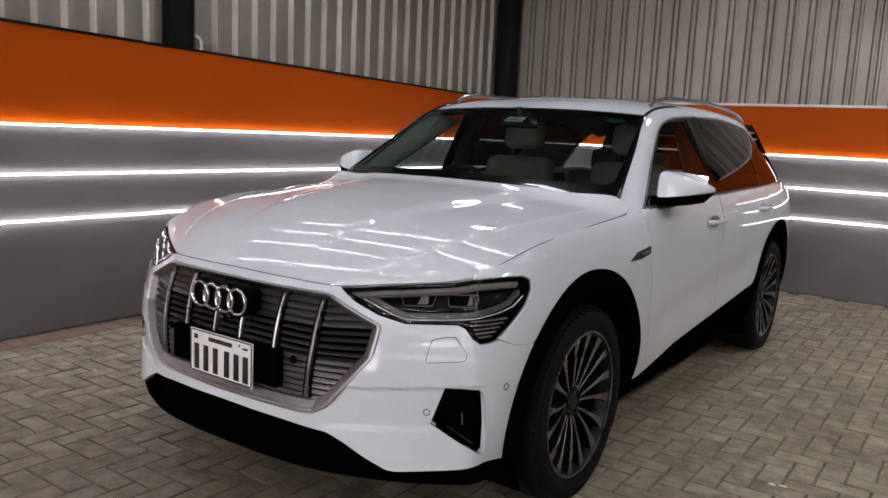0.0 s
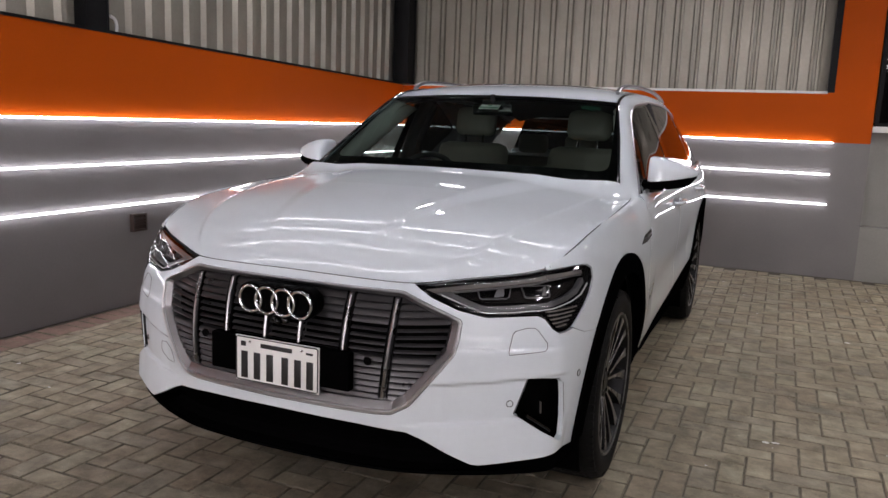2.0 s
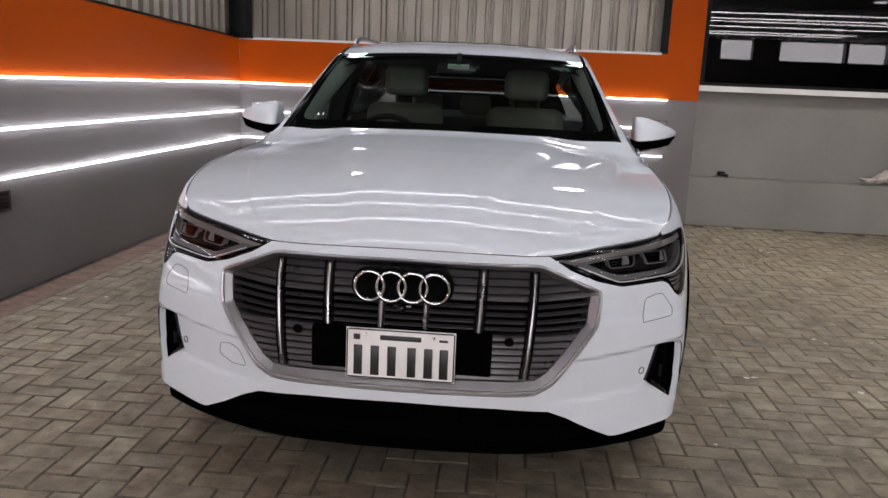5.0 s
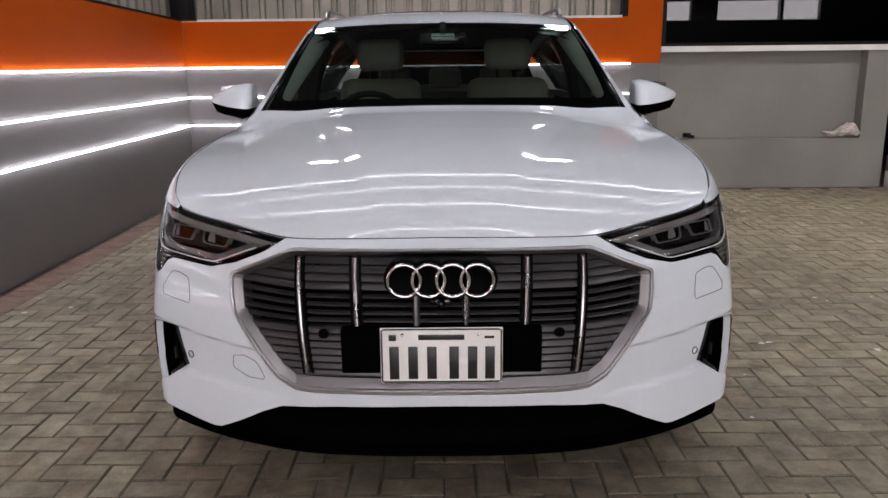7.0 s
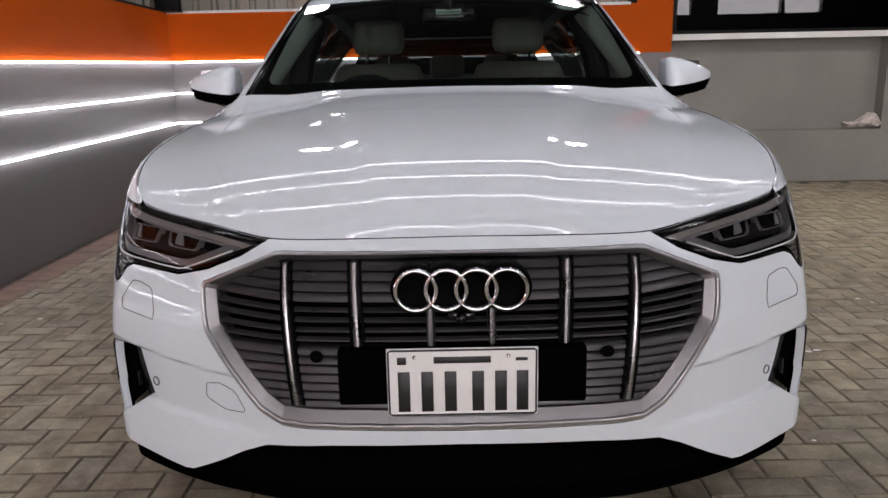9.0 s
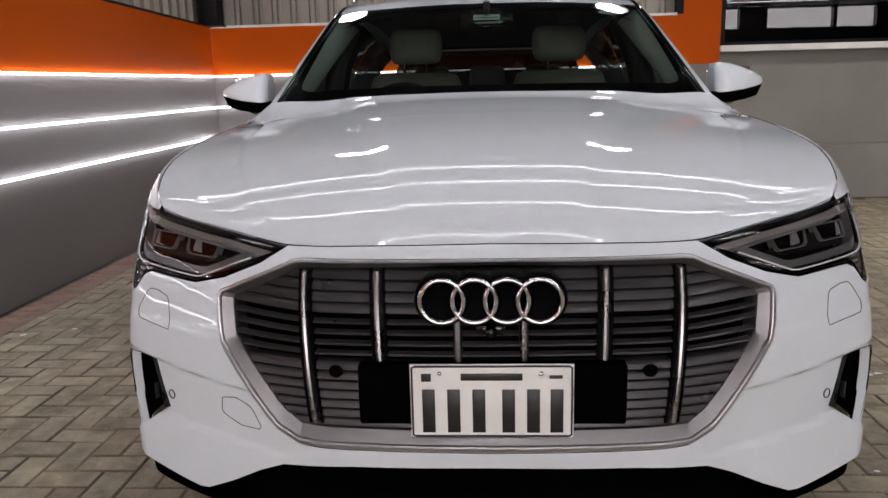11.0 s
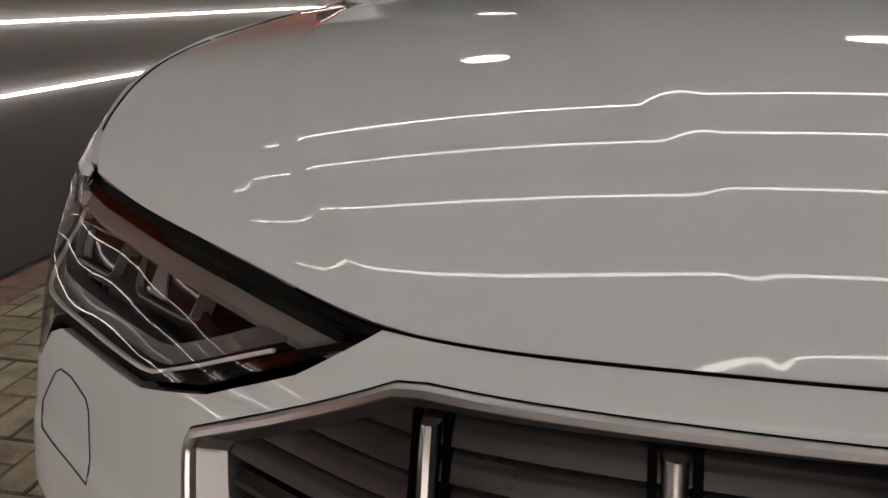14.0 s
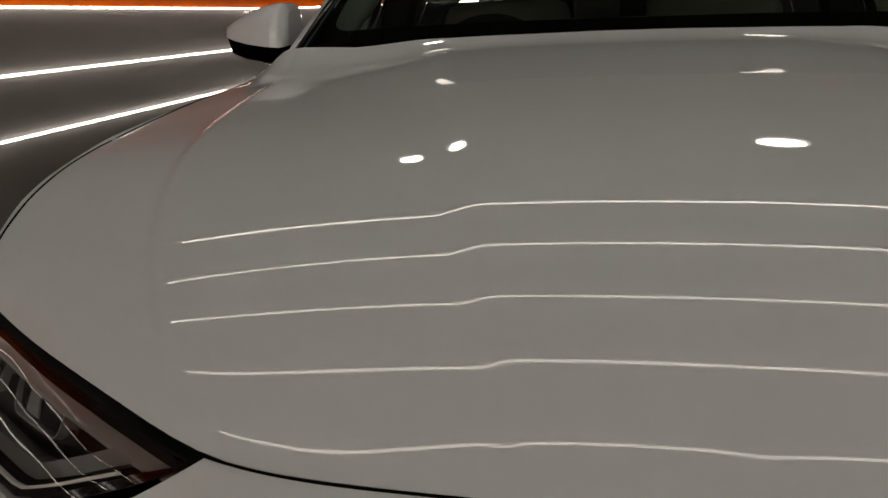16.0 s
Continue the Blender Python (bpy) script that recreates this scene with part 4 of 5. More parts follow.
for sx in (1, -1):
    H = link_mesh("headlamp", *patch(HEADLAMP, lambda u, z: band(u, z, -0.060), 0.025, 0.0, sx=sx), M["lampdark"], CAR, "slim headlamp with grey and silver inside under a clear lens")
    rows = [[(sx * q[0], q[1], q[2]) for q in (band(u, z, d) for u, z in HEADLAMP + HEADLAMP[:1])] for d in (-0.003, -0.060)]
    link_mesh("lamp_wall", *lofted(rows), M["lampdark"], H)
    link_mesh("lamp_border", *patch(HEADLAMP, lambda u, z: band(u, z, -0.006), 0.02, 0.004, [shrunk(HEADLAMP, 0.008)], sx=sx), M["gloss"], H, "gloss black lamp border")
    upper = [(0.50, ZTOP(0.50) - 0.008)] + [(u, ZTOP(u) - 0.0075) for u in (0.54, 0.63, 0.72, 0.80, 0.88, UC - 0.012)] + [(1.04, 0.9165), (1.12, 0.9185), (1.165, 0.917)]

    def stripe(name, line, d0, d1, depth, m, label="", thick=0.012):
        """A strip between two offsets below a line."""
        return link_mesh(name, *patch([(u, z - d0) for u, z in line] + [(u, z - d1) for u, z in line[::-1]], lambda u, z: band(u, z, depth), 0.02, thick, sx=sx), M[m], H, label)

    stripe("lamp_brow", upper, 0.006, 0.012, -0.010, "gloss", "gloss black brow")
    stripe("upper_strip", upper, 0.013, 0.026, -0.014, "smoke", "smoky upper light strip")
    stripe("upper_strip_edge", upper[1:], 0.029, 0.0325, -0.019, "lampgrey", "silver edge of the light strip")
    lower = [(0.56, 0.8375), (0.63, 0.8130), (0.700, 0.7890), (0.72, 0.7870), (0.80, 0.7895), (0.90, 0.796), (0.98, 0.803), (1.06, 0.814), (1.12, 0.830), (1.17, 0.860)]
    stripe("light_guide", lower, -0.017, -0.0012, -0.018, "guide", "broad smoky grey light guide", 0.02)
    # near-white strip: a reflected line put into the lamp as colour
    stripe("light_line", lower, -0.0014, 0.0014, -0.004, "glintline", "thin bright line", 0.004)
    link_mesh("lamp_floor", *patch([(0.66, 0.822), (0.72, 0.812), (0.98, 0.814), (1.12, 0.845), (1.15, 0.872), (1.04, 0.862), (0.86, 0.848), (0.72, 0.838)], lambda u, z: band(u, z, -0.036), 0.02, 0.004, sx=sx), M["amber"], H, "dark grey lamp floor")
    for u0, u1, z0 in ((0.690, 0.800, 0.824), (0.845, 0.985, 0.829)):
        bowl = [(u0 + 0.010, z0), (u1 - 0.012, z0 + 0.002), (u1 - 0.002, z0 + 0.008), (u1 + 0.006, z0 + 0.040), (u0 - 0.004, z0 + 0.036), (u0 + 0.002, z0 + 0.005)]
        proj = link_mesh("projector", *patch(bowl, lambda u, z: band(u, z, -0.024), 0.012, 0.020, [shrunk(bowl, 0.0019)], sx=sx), M["lampgrey"], H, "thin silver projector surround")
        link_mesh("projector_lens", *patch(shrunk(bowl, 0.0035), lambda u, z: band(u, z, -0.030), 0.010, 0.018, sx=sx), M["gloss"], proj, "dark glass projector lens")
        um = u0 + 0.62 * (u1 - u0)
        reflector = [(um - 0.016, z0 + 0.006), (um + 0.020, z0 + 0.008), (um + 0.028, z0 + 0.034), (um - 0.002, z0 + 0.033)]
        link_mesh("reflector", *patch(reflector, lambda u, z: band(u, z, -0.027 - 6.0 * (u - um) ** 2), 0.008, 0.004, sx=sx), M["lampgrey"], proj, "small silver reflector")
    for k in range(5):
        z = 0.737 + 0.0125 * k
        a, b = 0.957 - 0.008 * k, 1.028 + 0.018 * k
        link_mesh("light_bar", *patch([(a, z), (b, z + 0.004), (b, z + 0.009), (a, z + 0.005)], lambda u, z: band(u, z, -0.012), 0.012, 0.02, sx=sx), M["smoke"], H, "short smoky light bar")
    link_mesh("lens", *patch(shrunk(HEADLAMP, 0.002), lambda u, z: band(u, z, -0.001), 0.02, 0.003, sx=sx), M["lens"], H, "clear lens", sharp=60)
    wash = [(0.786, 0.660), (0.905, 0.670), (0.914, 0.677), (0.916, 0.694), (0.882, 0.736), (0.870, 0.742), (0.846, 0.742), (0.808, 0.733), (0.799, 0.724), (0.785, 0.672)]
    loop = dense(np.array(wash), 0.01)
    link_mesh("washer_cover_gap", *[x if i else [(sx * p[0], p[1], p[2]) for p in x] for i, x in enumerate(tube([nose(u, z) for u, z in loop], 0.0011, 5, close=True))], M["rubber"], bumper)
    if sx < 0:
        tow = [(0.617, 0.529), (0.579, 0.5345), (0.540, 0.522), (0.530, 0.512), (0.512, 0.478), (0.518, 0.470), (0.570, 0.469), (0.616, 0.490), (0.622, 0.500)]
        link_mesh("tow_cover_gap", *[x if i else [(sx * p[0], p[1], p[2]) for p in x] for i, x in enumerate(tube([nose(u, z) for u, z in dense(np.array(tow), 0.01)], 0.001, 5, close=True))], M["rubber"], bumper)


# ---- greenhouse ----
PILLAR_IN = spline([(0.835, 1.33, 1.03), (0.801, 1.455, 1.126), (0.730, 1.755, 1.320), (0.655, 2.078, 1.511), (0.655, 2.5, 1.570), (0.655, 3.2, 1.575), (0.63, 3.85, 1.535), (0.60, 4.35, 1.44)], 60)
PILLAR_OUT = spline([(0.905, 1.42, 1.04), (0.872, 1.57, 1.105), (0.778, 1.87, 1.305), (0.706, 2.16, 1.470), (0.712, 2.5, 1.517), (0.715, 3.2, 1.523), (0.70, 3.80, 1.480), (0.67, 4.22, 1.38)], 60)
WS_LOW = spline([(0, 1.325, 1.143), (0.3, 1.340, 1.142), (0.6, 1.40, 1.136), (0.798, 1.457, 1.126)], 20)
WS_TOP = spline([(0, 2.00, 1.530), (0.25, 2.012, 1.5275), (0.5, 2.045, 1.5185), (0.651, 2.077, 1.509)], 20)


def both(rows):
    """Rows that start in the middle, carried over to the other side too."""
    return [[(-p[0], p[1], p[2]) for p in r[:0:-1]] + list(map(tuple, r)) for r in rows]


def screen(f, g):
    """Windscreen: f across from the middle, g from cowl to roof."""
    i = f * 20
    a, b = int(min(i, 19)), min(i, 20) - int(min(i, 19))
    lo, hi = WS_LOW[a] * (1 - b) + WS_LOW[a + 1] * b, WS_TOP[a] * (1 - b) + WS_TOP[a + 1] * b
    p = lo * (1 - g) + hi * g
    bow = 0.081 * g * g * (1 - g)
    return p + np.array((0, -0.5, 0.86)) * bow


ws = link_mesh("windscreen", *lofted(both([[screen(f, g) for f in np.linspace(0, 1, 17)] for g in np.linspace(0, 1, 13)])), M["glass"], CAR, "clear windscreen with a black border", sharp=60)
off = np.array((0, 0.004, -0.008))
for g0, g1 in ((0, 0.135), (0.955, 1)):
    rows = [[screen(f, g) + off for f in np.linspace(0, 1, 21)] for g in np.linspace(g0, g1, 4)]
    link_mesh("screen_border", *lofted(both(rows)), M["gloss"], ws, "black printed border")
for sx in (1, -1):
    # the border is wide at the foot, rounded in the corner, and narrows towards the roof
    rows = [[screen(1 - w * e, g) + off for e in (0, 0.5, 1)] for g, w in ((0.10, 0.16), (0.135, 0.15), (0.15, 0.105), (0.17, 0.082), (0.20, 0.068), (0.25, 0.060), (0.40, 0.050), (0.65, 0.036), (0.85, 0.026), (0.955, 0.022))]
    link_mesh("screen_border", *lofted([[(sx * p[0], p[1], p[2]) for p in r] for r in rows]), M["gloss"], ws, "black printed border")
    # pale lining on the inside of the pillar
    rows = []
    for k in np.linspace(0, 1, 12):
        a = screen(0.985, 0.02 + 0.96 * k) + np.array((0, 0.014, -0.016))
        b = np.array((0.770 - 0.165 * k, 1.70 + 0.56 * k, 1.10 + 0.345 * k))
        rows.append([(sx * p[0], p[1], p[2]) for p in (a, a * 0.6 + b * 0.4 + np.array((-0.018, -0.004, -0.004)), a * 0.2 + b * 0.8 + np.array((-0.014, 0, 0)), b, b + np.array((0.02, 0.004, 0)))])
    link_mesh("pillar_lining", *lofted(rows), M["lining"], CAR, "pale grey inner pillar lining", sharp=60)
    # pillar and roof frame
    rows = [[(sx * p[0], p[1], p[2]) for p in r] for r in (
        [p + (-0.006, 0.006, -0.02) for p in PILLAR_IN], PILLAR_IN, [a * 0.6 + b * 0.4 + np.array((0.010, -0.004, 0.010)) for a, b in zip(PILLAR_IN, PILLAR_OUT)], [a * 0.15 + b * 0.85 + np.array((0.008, 0, 0.004)) for a, b in zip(PILLAR_IN, PILLAR_OUT)], PILLAR_OUT, [p + (-0.02, 0, -0.02) for p in PILLAR_OUT])]
    link_mesh("pillar_frame", *lofted(rows), M["paint"], CAR, "white pillar and roof frame")
    link_mesh("screen_trim", *tube([(sx * (p[0] - 0.002), p[1] - 0.004, p[2] + 0.002) for p in PILLAR_IN[:30]], 0.0085, 10, flat=0.8), M["gloss"], CAR)
    link_mesh("window_trim", *tube([(sx * p[0], p[1], p[2]) for p in PILLAR_OUT], 0.0075, 8, flat=0.8), M["satin"], CAR, "satin silver window trim")

    def side(y, g):
        """Side window surface: y along the car, g from the belt to the roof frame."""
        q = [float(np.interp(y, PILLAR_OUT[:, 1], PILLAR_OUT[:, k])) for k in (0, 2)]
        u = uy(y)
        lo = band(u, ZTOP(u))
        return (lo[0] - 0.012 + (q[0] - lo[0] + 0.012) * g + 0.02 * 4 * g * (1 - g) * 0.5, y, lo[2] + (q[1] - lo[2]) * g)

    for name, y0, y1 in (("front_window", 1.60, 2.49), ("rear_window", 2.60, 3.50), ("quarter_window", 3.56, 4.16)):
        rows = [[(sx * p[0], p[1], p[2]) for p in (side(y, g) for y in np.linspace(y0, y1, 16))] for g in np.linspace(0, 1, 7)]
        link_mesh(name, *lofted(rows), M["clearside" if name == "front_window" else "tint"], CAR, "clear front side window" if name == "front_window" else "dark tinted side window", sharp=60)
    for y0, y1 in ((2.49, 2.60), (3.50, 3.56), (4.16, 4.21), (1.565, 1.60)):
        rows = [[(sx * (p[0] + 0.002), p[1], p[2]) for p in (side(y, g) for y in np.linspace(y0, y1, 3))] for g in np.linspace(0, 1, 7)]
        link_mesh("window_pillar", *lofted(rows), M["gloss"], CAR)
    belt = [(sx * (band(uy(y), ZTOP(uy(y)))[0] - 0.004), y, ZTOP(uy(y)) + 0.002) for y in np.linspace(1.55, 4.22, 40)]
    link_mesh("belt_trim", *tube(belt, 0.008, 8), M["satin"], CAR, "satin silver belt trim")
    # roof rail
    rail = [(0.612, 2.24, 1.566), (0.614, 2.30, 1.592), (0.622, 2.45, 1.612), (0.630, 2.9, 1.622), (0.628, 3.4, 1.615), (0.612, 3.85, 1.585), (0.60, 4.05, 1.545)]
    link_mesh("roof_rail", *tube([(sx * p[0], p[1], p[2]) for p in spline(rail, 40)], 0.014, 10, flat=0.8), M["satin"], CAR, "satin silver roof rail")
ROOF_Z = curve_of([2.00, 2.2, 2.6, 3.0, 3.6, 4.1, 4.45], [1.530, 1.578, 1.620, 1.628, 1.606, 1.553, 1.487])
rows = []
for y in np.linspace(0, 1, 31):
    row = []
    for f in np.linspace(0, 1, 15):
        s = np.array([np.interp(f * 20, range(21), WS_TOP[:, k]) for k in range(3)])
        yy = s[1] + (4.45 - s[1]) * y
        xe = float(np.interp(yy, PILLAR_IN[:, 1], PILLAR_IN[:, 0]))
        ze = float(np.interp(yy, PILLAR_IN[:, 1], PILLAR_IN[:, 2]))
        x = s[0] / WS_TOP[-1][0] * xe
        row.append((x, yy, ROOF_Z(yy) - (ROOF_Z(yy) - ze) * (x / xe) ** 3 if y > 0 else s[2]))
    rows.append(row)
link_mesh("roof", *lofted(both(rows)), M["paint"], CAR, "white roof")
rows = [[(x, y, ROOF_Z(y) + 0.003 - 0.022 * (x / 0.5) ** 3) for x in np.linspace(0, 0.48, 8)] for y in np.linspace(2.48, 3.5, 14)]
link_mesh("glass_roof", *lofted(both(rows)), M["gloss"], CAR, "dark glass roof panel")
# tail
for name, secs in (("roof_spoiler", ((4.45, 1.485, 0.60), (4.53, 1.46, 0.60), (4.555, 1.43, 0.60), (4.53, 1.425, 0.60))), ("tailgate", ((4.68, 1.16, 0.75), (4.72, 1.14, 0.78), (4.80, 1.08, 0.78), (4.82, 0.85, 0.76), (4.84, 0.45, 0.74)))):
    link_mesh(name, *lofted(both([[(x, y - 0.10 * (x / 0.8) ** 4, z) for x in np.linspace(0, w, 10)] for y, z, w in secs])), M["paint"], CAR)
link_mesh("rear_screen", *lofted(both([[(x, y - 0.004 - 0.1 * (x / 0.8) ** 4 + 0.008, z) for x in np.linspace(0, w, 10)] for y, z, w in ((4.38, 1.535, 0.60), (4.55, 1.435, 0.62), (4.70, 1.15, 0.76))])), M["tint"], CAR, "dark tinted rear window")
link_mesh("rear_bumper", *patch(mirrored([(ULEN[-1] - 0, 0.33)] + [(ULEN[-1] * 0.93, 0.33), (ULEN[-1] * 0.93, 0.62), (ULEN[-1], 0.62)])[:4], band, 0.05, 0.03), M["black"], CAR)
rows = [[(x, 1.20 + 0.05 * (x / 0.8) ** 2 + dy + 0.15 * (x / 0.82) ** 3, z - 0.03 * (x / 0.8) ** 2) for x in np.linspace(0, 0.76, 12)] for dy, z in ((0.13, 1.135), (0.09, 1.115), (0.0, 1.09))]
link_mesh("cowl", *lofted(both(rows)), M["black"], CAR, "black plastic cowl")
for a, b, c in (((0.45, 1.375, 1.150), (0.05, 1.342, 1.158), (-0.22, 1.345, 1.158)), ((-0.20, 1.352, 1.157), (-0.45, 1.385, 1.152), (-0.68, 1.435, 1.140))):
    link_mesh("wiper", *tube(spline([a, b, c], 12), 0.008, 6), M["black"], CAR)


# ---- door mirrors ----
for sx in (1, -1):
    secs = []
    for x, y0, y1, z0, z1, e in ((0.893, 1.68, 1.80, 1.146, 1.255, 0.5), (0.897, 1.652, 1.818, 1.139, 1.276, 0.45), (0.912, 1.640, 1.827, 1.137, 1.283, 0.42), (0.95, 1.636, 1.832, 1.141, 1.276, 0.42), (1.00, 1.648, 1.832, 1.148, 1.256, 0.45), (1.05, 1.68, 1.828, 1.157, 1.231, 0.5), (1.088, 1.72, 1.82, 1.166, 1.209, 0.55), (1.106, 1.755, 1.81, 1.172, 1.195, 0.65), (1.111, 1.775, 1.80, 1.177, 1.186, 0.8)):
        cy, cz, ry, rz = (y0 + y1) / 2, z0, (y1 - y0) / 2, z1 - z0
        sec = []
        rz *= 0.80
        for a in np.linspace(0, math.pi, 18):
            ca, sa = math.cos(a), math.sin(a)
            sec.append((sx * x, cy + ry * math.copysign(abs(ca) ** e, ca), cz + rz * abs(sa) ** 0.62))
        sec += [(sx * x, cy - ry * 0.9 * k, cz - 0.004) for k in (0.9, 0.5, 0.1, -0.3, -0.7, -0.95)]
        secs.append(sec)
    v, f = lofted(secs, closed=True)
    f += [list(range(24)), [len(v) - 24 + k for k in range(24)]]
    mir = link_mesh("door_mirror", v, f, M["paint"], CAR, "white door mirror with a black underside", sharp=50)
    secs = []
    for x, y0, y1, z0, z1 in ((0.855, 1.64, 1.78, 1.100, 1.138), (0.90, 1.632, 1.80, 1.097, 1.142), (0.96, 1.630, 1.81, 1.097, 1.146), (1.02, 1.655, 1.81, 1.106, 1.154), (1.07, 1.70, 1.81, 1.118, 1.166), (1.104, 1.76, 1.80, 1.155, 1.180)):
        cy, cz, ry, rz = (y0 + y1) / 2, (z0 + z1) / 2, (y1 - y0) / 2, (z1 - z0) / 2
        secs.append([(sx * x, cy + ry * math.copysign(abs(math.cos(a)) ** 0.6, math.cos(a)), cz + rz * math.copysign(abs(math.sin(a)) ** 0.6, math.sin(a))) for a in np.linspace(0, 2 * math.pi, 20, endpoint=False)])
    v, f = lofted(secs, closed=True)
    f += [list(range(20)), [len(v) - 20 + k for k in range(20)]]
    link_mesh("mirror_base", v, f, M["black"], mir, "black mirror underside", sharp=50)
    link_mesh("mirror_foot", *tube([(sx * 0.96, 1.70, 1.105), (sx * 0.90, 1.66, 1.095), (sx * 0.865, 1.64, 1.09)], [0.028, 0.032, 0.04], 10, flat=0.5), M["gloss"], mir)
    link_mesh("mirror_glass", [(sx * 0.915, 1.808, 1.14), (sx * 1.07, 1.812, 1.15), (sx * 1.07, 1.812, 1.235), (sx * 0.915, 1.808, 1.25)], [[0, 1, 2, 3]], M["chrome"], mir)


# ---- wheels ----
def wheel(x, y, sx):
    W = new("wheel")
    W.parent = CAR
    W.location = (x, y, HUBZ)
    W.rotation_euler = (0, 0, 0 if sx > 0 else math.pi)
    W["label"] = "black tyre on a two-tone alloy wheel"
    R, n = 0.378, 72
    prof = [(-0.118, 0.262), (-0.125, 0.30), (-0.122, 0.345), (-0.108, 0.368), (-0.09, R), (0.09, R), (0.108, 0.368), (0.122, 0.348), (0.127, 0.322), (0.122, 0.294), (0.112, 0.281)]
    rows = [[(a, r * math.cos(w), r * math.sin(w)) for a, r in prof] for w in np.linspace(0, 2 * math.pi, n + 1)]
    tyre = link_mesh("tyre", *lofted(rows), M["tyre"], W, "black road tyre", sharp=45)
    # tread blocks
    v, f = [], []
    for k in range(n):
        w0, w1 = 2 * math.pi * (k + 0.10) / n, 2 * math.pi * (k + 0.86) / n
        for a0, a1, sk in ((-0.118, -0.078, 0.3), (-0.066, -0.026, 0.15), (-0.018, 0.018, 0.0), (0.026, 0.066, -0.15), (0.078, 0.118, -0.3)):
            base = len(v)
            for r in (R - 0.006, R + 0.0035):
                for a, w in ((a0, w0), (a1, w0), (a1, w1), (a0, w1)):
                    rr = r - max(abs(a) - 0.09, 0) * 0.5
                    ww = w + sk * (abs(a) - 0.06) * 0.4
                    v.append((a, rr * math.cos(ww), rr * math.sin(ww)))
            f += [[base + i for i in g] for g in ((4, 5, 6, 7), (0, 1, 5, 4), (1, 2, 6, 5), (2, 3, 7, 6), (3, 0, 4, 7))]
    tagged(link_mesh("tread", v, f, M["tyre"], tyre, sharp=20), kind="stuff")
    prof = [(0.108, 0.287), (0.117, 0.285), (0.117, 0.275), (0.108, 0.268), (0.06, 0.260), (-0.10, 0.24), (-0.10, 0.262)]
    rows = [[(a, r * math.cos(w), r * math.sin(w)) for a, r in prof] for w in np.linspace(0, 2 * math.pi, 73)]
    rim = link_mesh("rim", *lofted(rows), M["rimdark"], W, "alloy rim with many slim spokes", sharp=30)
    lip = [(0.1175, 0.2795 * math.cos(w), 0.2795 * math.sin(w)) for w in np.linspace(0, 2 * math.pi, 72, endpoint=False)]
    link_mesh("rim_edge", *tube(lip, 0.0045, 6, close=True), M["rimcut"], rim)
    for k in range(8):
        w = 2 * math.pi * k / 8
        for s in (-1, 1):
            v, fset = [], []
            pts = []
            for r in np.linspace(0.052, 0.273, 12):
                g = (r - 0.052) / 0.221
                off = s * (0.007 + 0.047 * g**1.15) + 0.012 * math.sin(g * 2.4)
                wid = 0.0058 + 0.019 * g**3.2
                depth = 0.078 + 0.034 * g**0.8
                pts.append((r, off, wid, depth))
            cut, darkv = [], []
            for r, o, wd, dp in pts:
                cut.append([(dp - 0.002, r, o - wd), (dp, r, o - wd * 0.85), (dp, r, o + wd * 0.85), (dp - 0.002, r, o + wd)])
                darkv.append([(dp - 0.001, r, o - wd), (dp - 0.035, r, o - wd * 1.15), (dp - 0.035, r, o + wd * 1.15), (dp - 0.001, r, o + wd)])
            turn = lambda rows: [[(a, p * math.cos(w) - q * math.sin(w), p * math.sin(w) + q * math.cos(w)) for a, p, q in row] for row in rows]
            sp = link_mesh("spoke", *lofted(turn(darkv)), M["rimdark"], rim)
            link_mesh("spoke_face", *lofted(turn(cut)), M["rimcut"], rim)
    prof = [(0.05, 0.07), (0.078, 0.066), (0.084, 0.05), (0.078, 0.038), (0.080, 0.034), (0.084, 0.030), (0.085, 0.0)]
    rows = [[(a, r * math.cos(w), r * math.sin(w)) for a, r in prof] for w in np.linspace(0, 2 * math.pi, 37)]
    link_mesh("hub_cap", *lofted(rows), M["rimdark"], rim)
    for k in range(5):
        bm = bmesh.new()
        w = 2 * math.pi * k / 5 + 0.3
        bmesh.ops.create_cone(bm, cap_ends=True, segments=6, radius1=0.009, radius2=0.009, depth=0.02, matrix=Matrix.Translation((0.078, 0.052 * math.cos(w), 0.052 * math.sin(w))) @ Euler((0, math.pi / 2, 0)).to_matrix().to_4x4())
        part("wheel_bolt", bm, M["gloss"], rim)
    bm = bmesh.new()
    bmesh.ops.create_cone(bm, cap_ends=True, segments=40, radius1=0.17, radius2=0.17, depth=0.03, matrix=Matrix.Translation((0.0, 0, 0)) @ Euler((0, math.pi / 2, 0)).to_matrix().to_4x4())
    part("brake_disc", bm, M["slat"], rim)
    return W


for y in (HUBF, HUBR):
    for sx in (1, -1):
        wheel(sx * 0.826, y, sx)


# ---- cabin ----
def cushion(name, x0, x1, y0, y1, z0, z1, tilt, material, parent, bevel=0.05, label=""):
    bm = bmesh.new()
    m = Matrix.Translation(((x0 + x1) / 2, (y0 + y1) / 2, z0)) @ Euler((radians(tilt), 0, 0)).to_matrix().to_4x4()
    box(bm, -(x1 - x0) / 2, (x1 - x0) / 2, -(y1 - y0) / 2, (y1 - y0) / 2, 0, z1 - z0, bevel, m)
    return part(name, bm, material, parent, label, sharp=60)


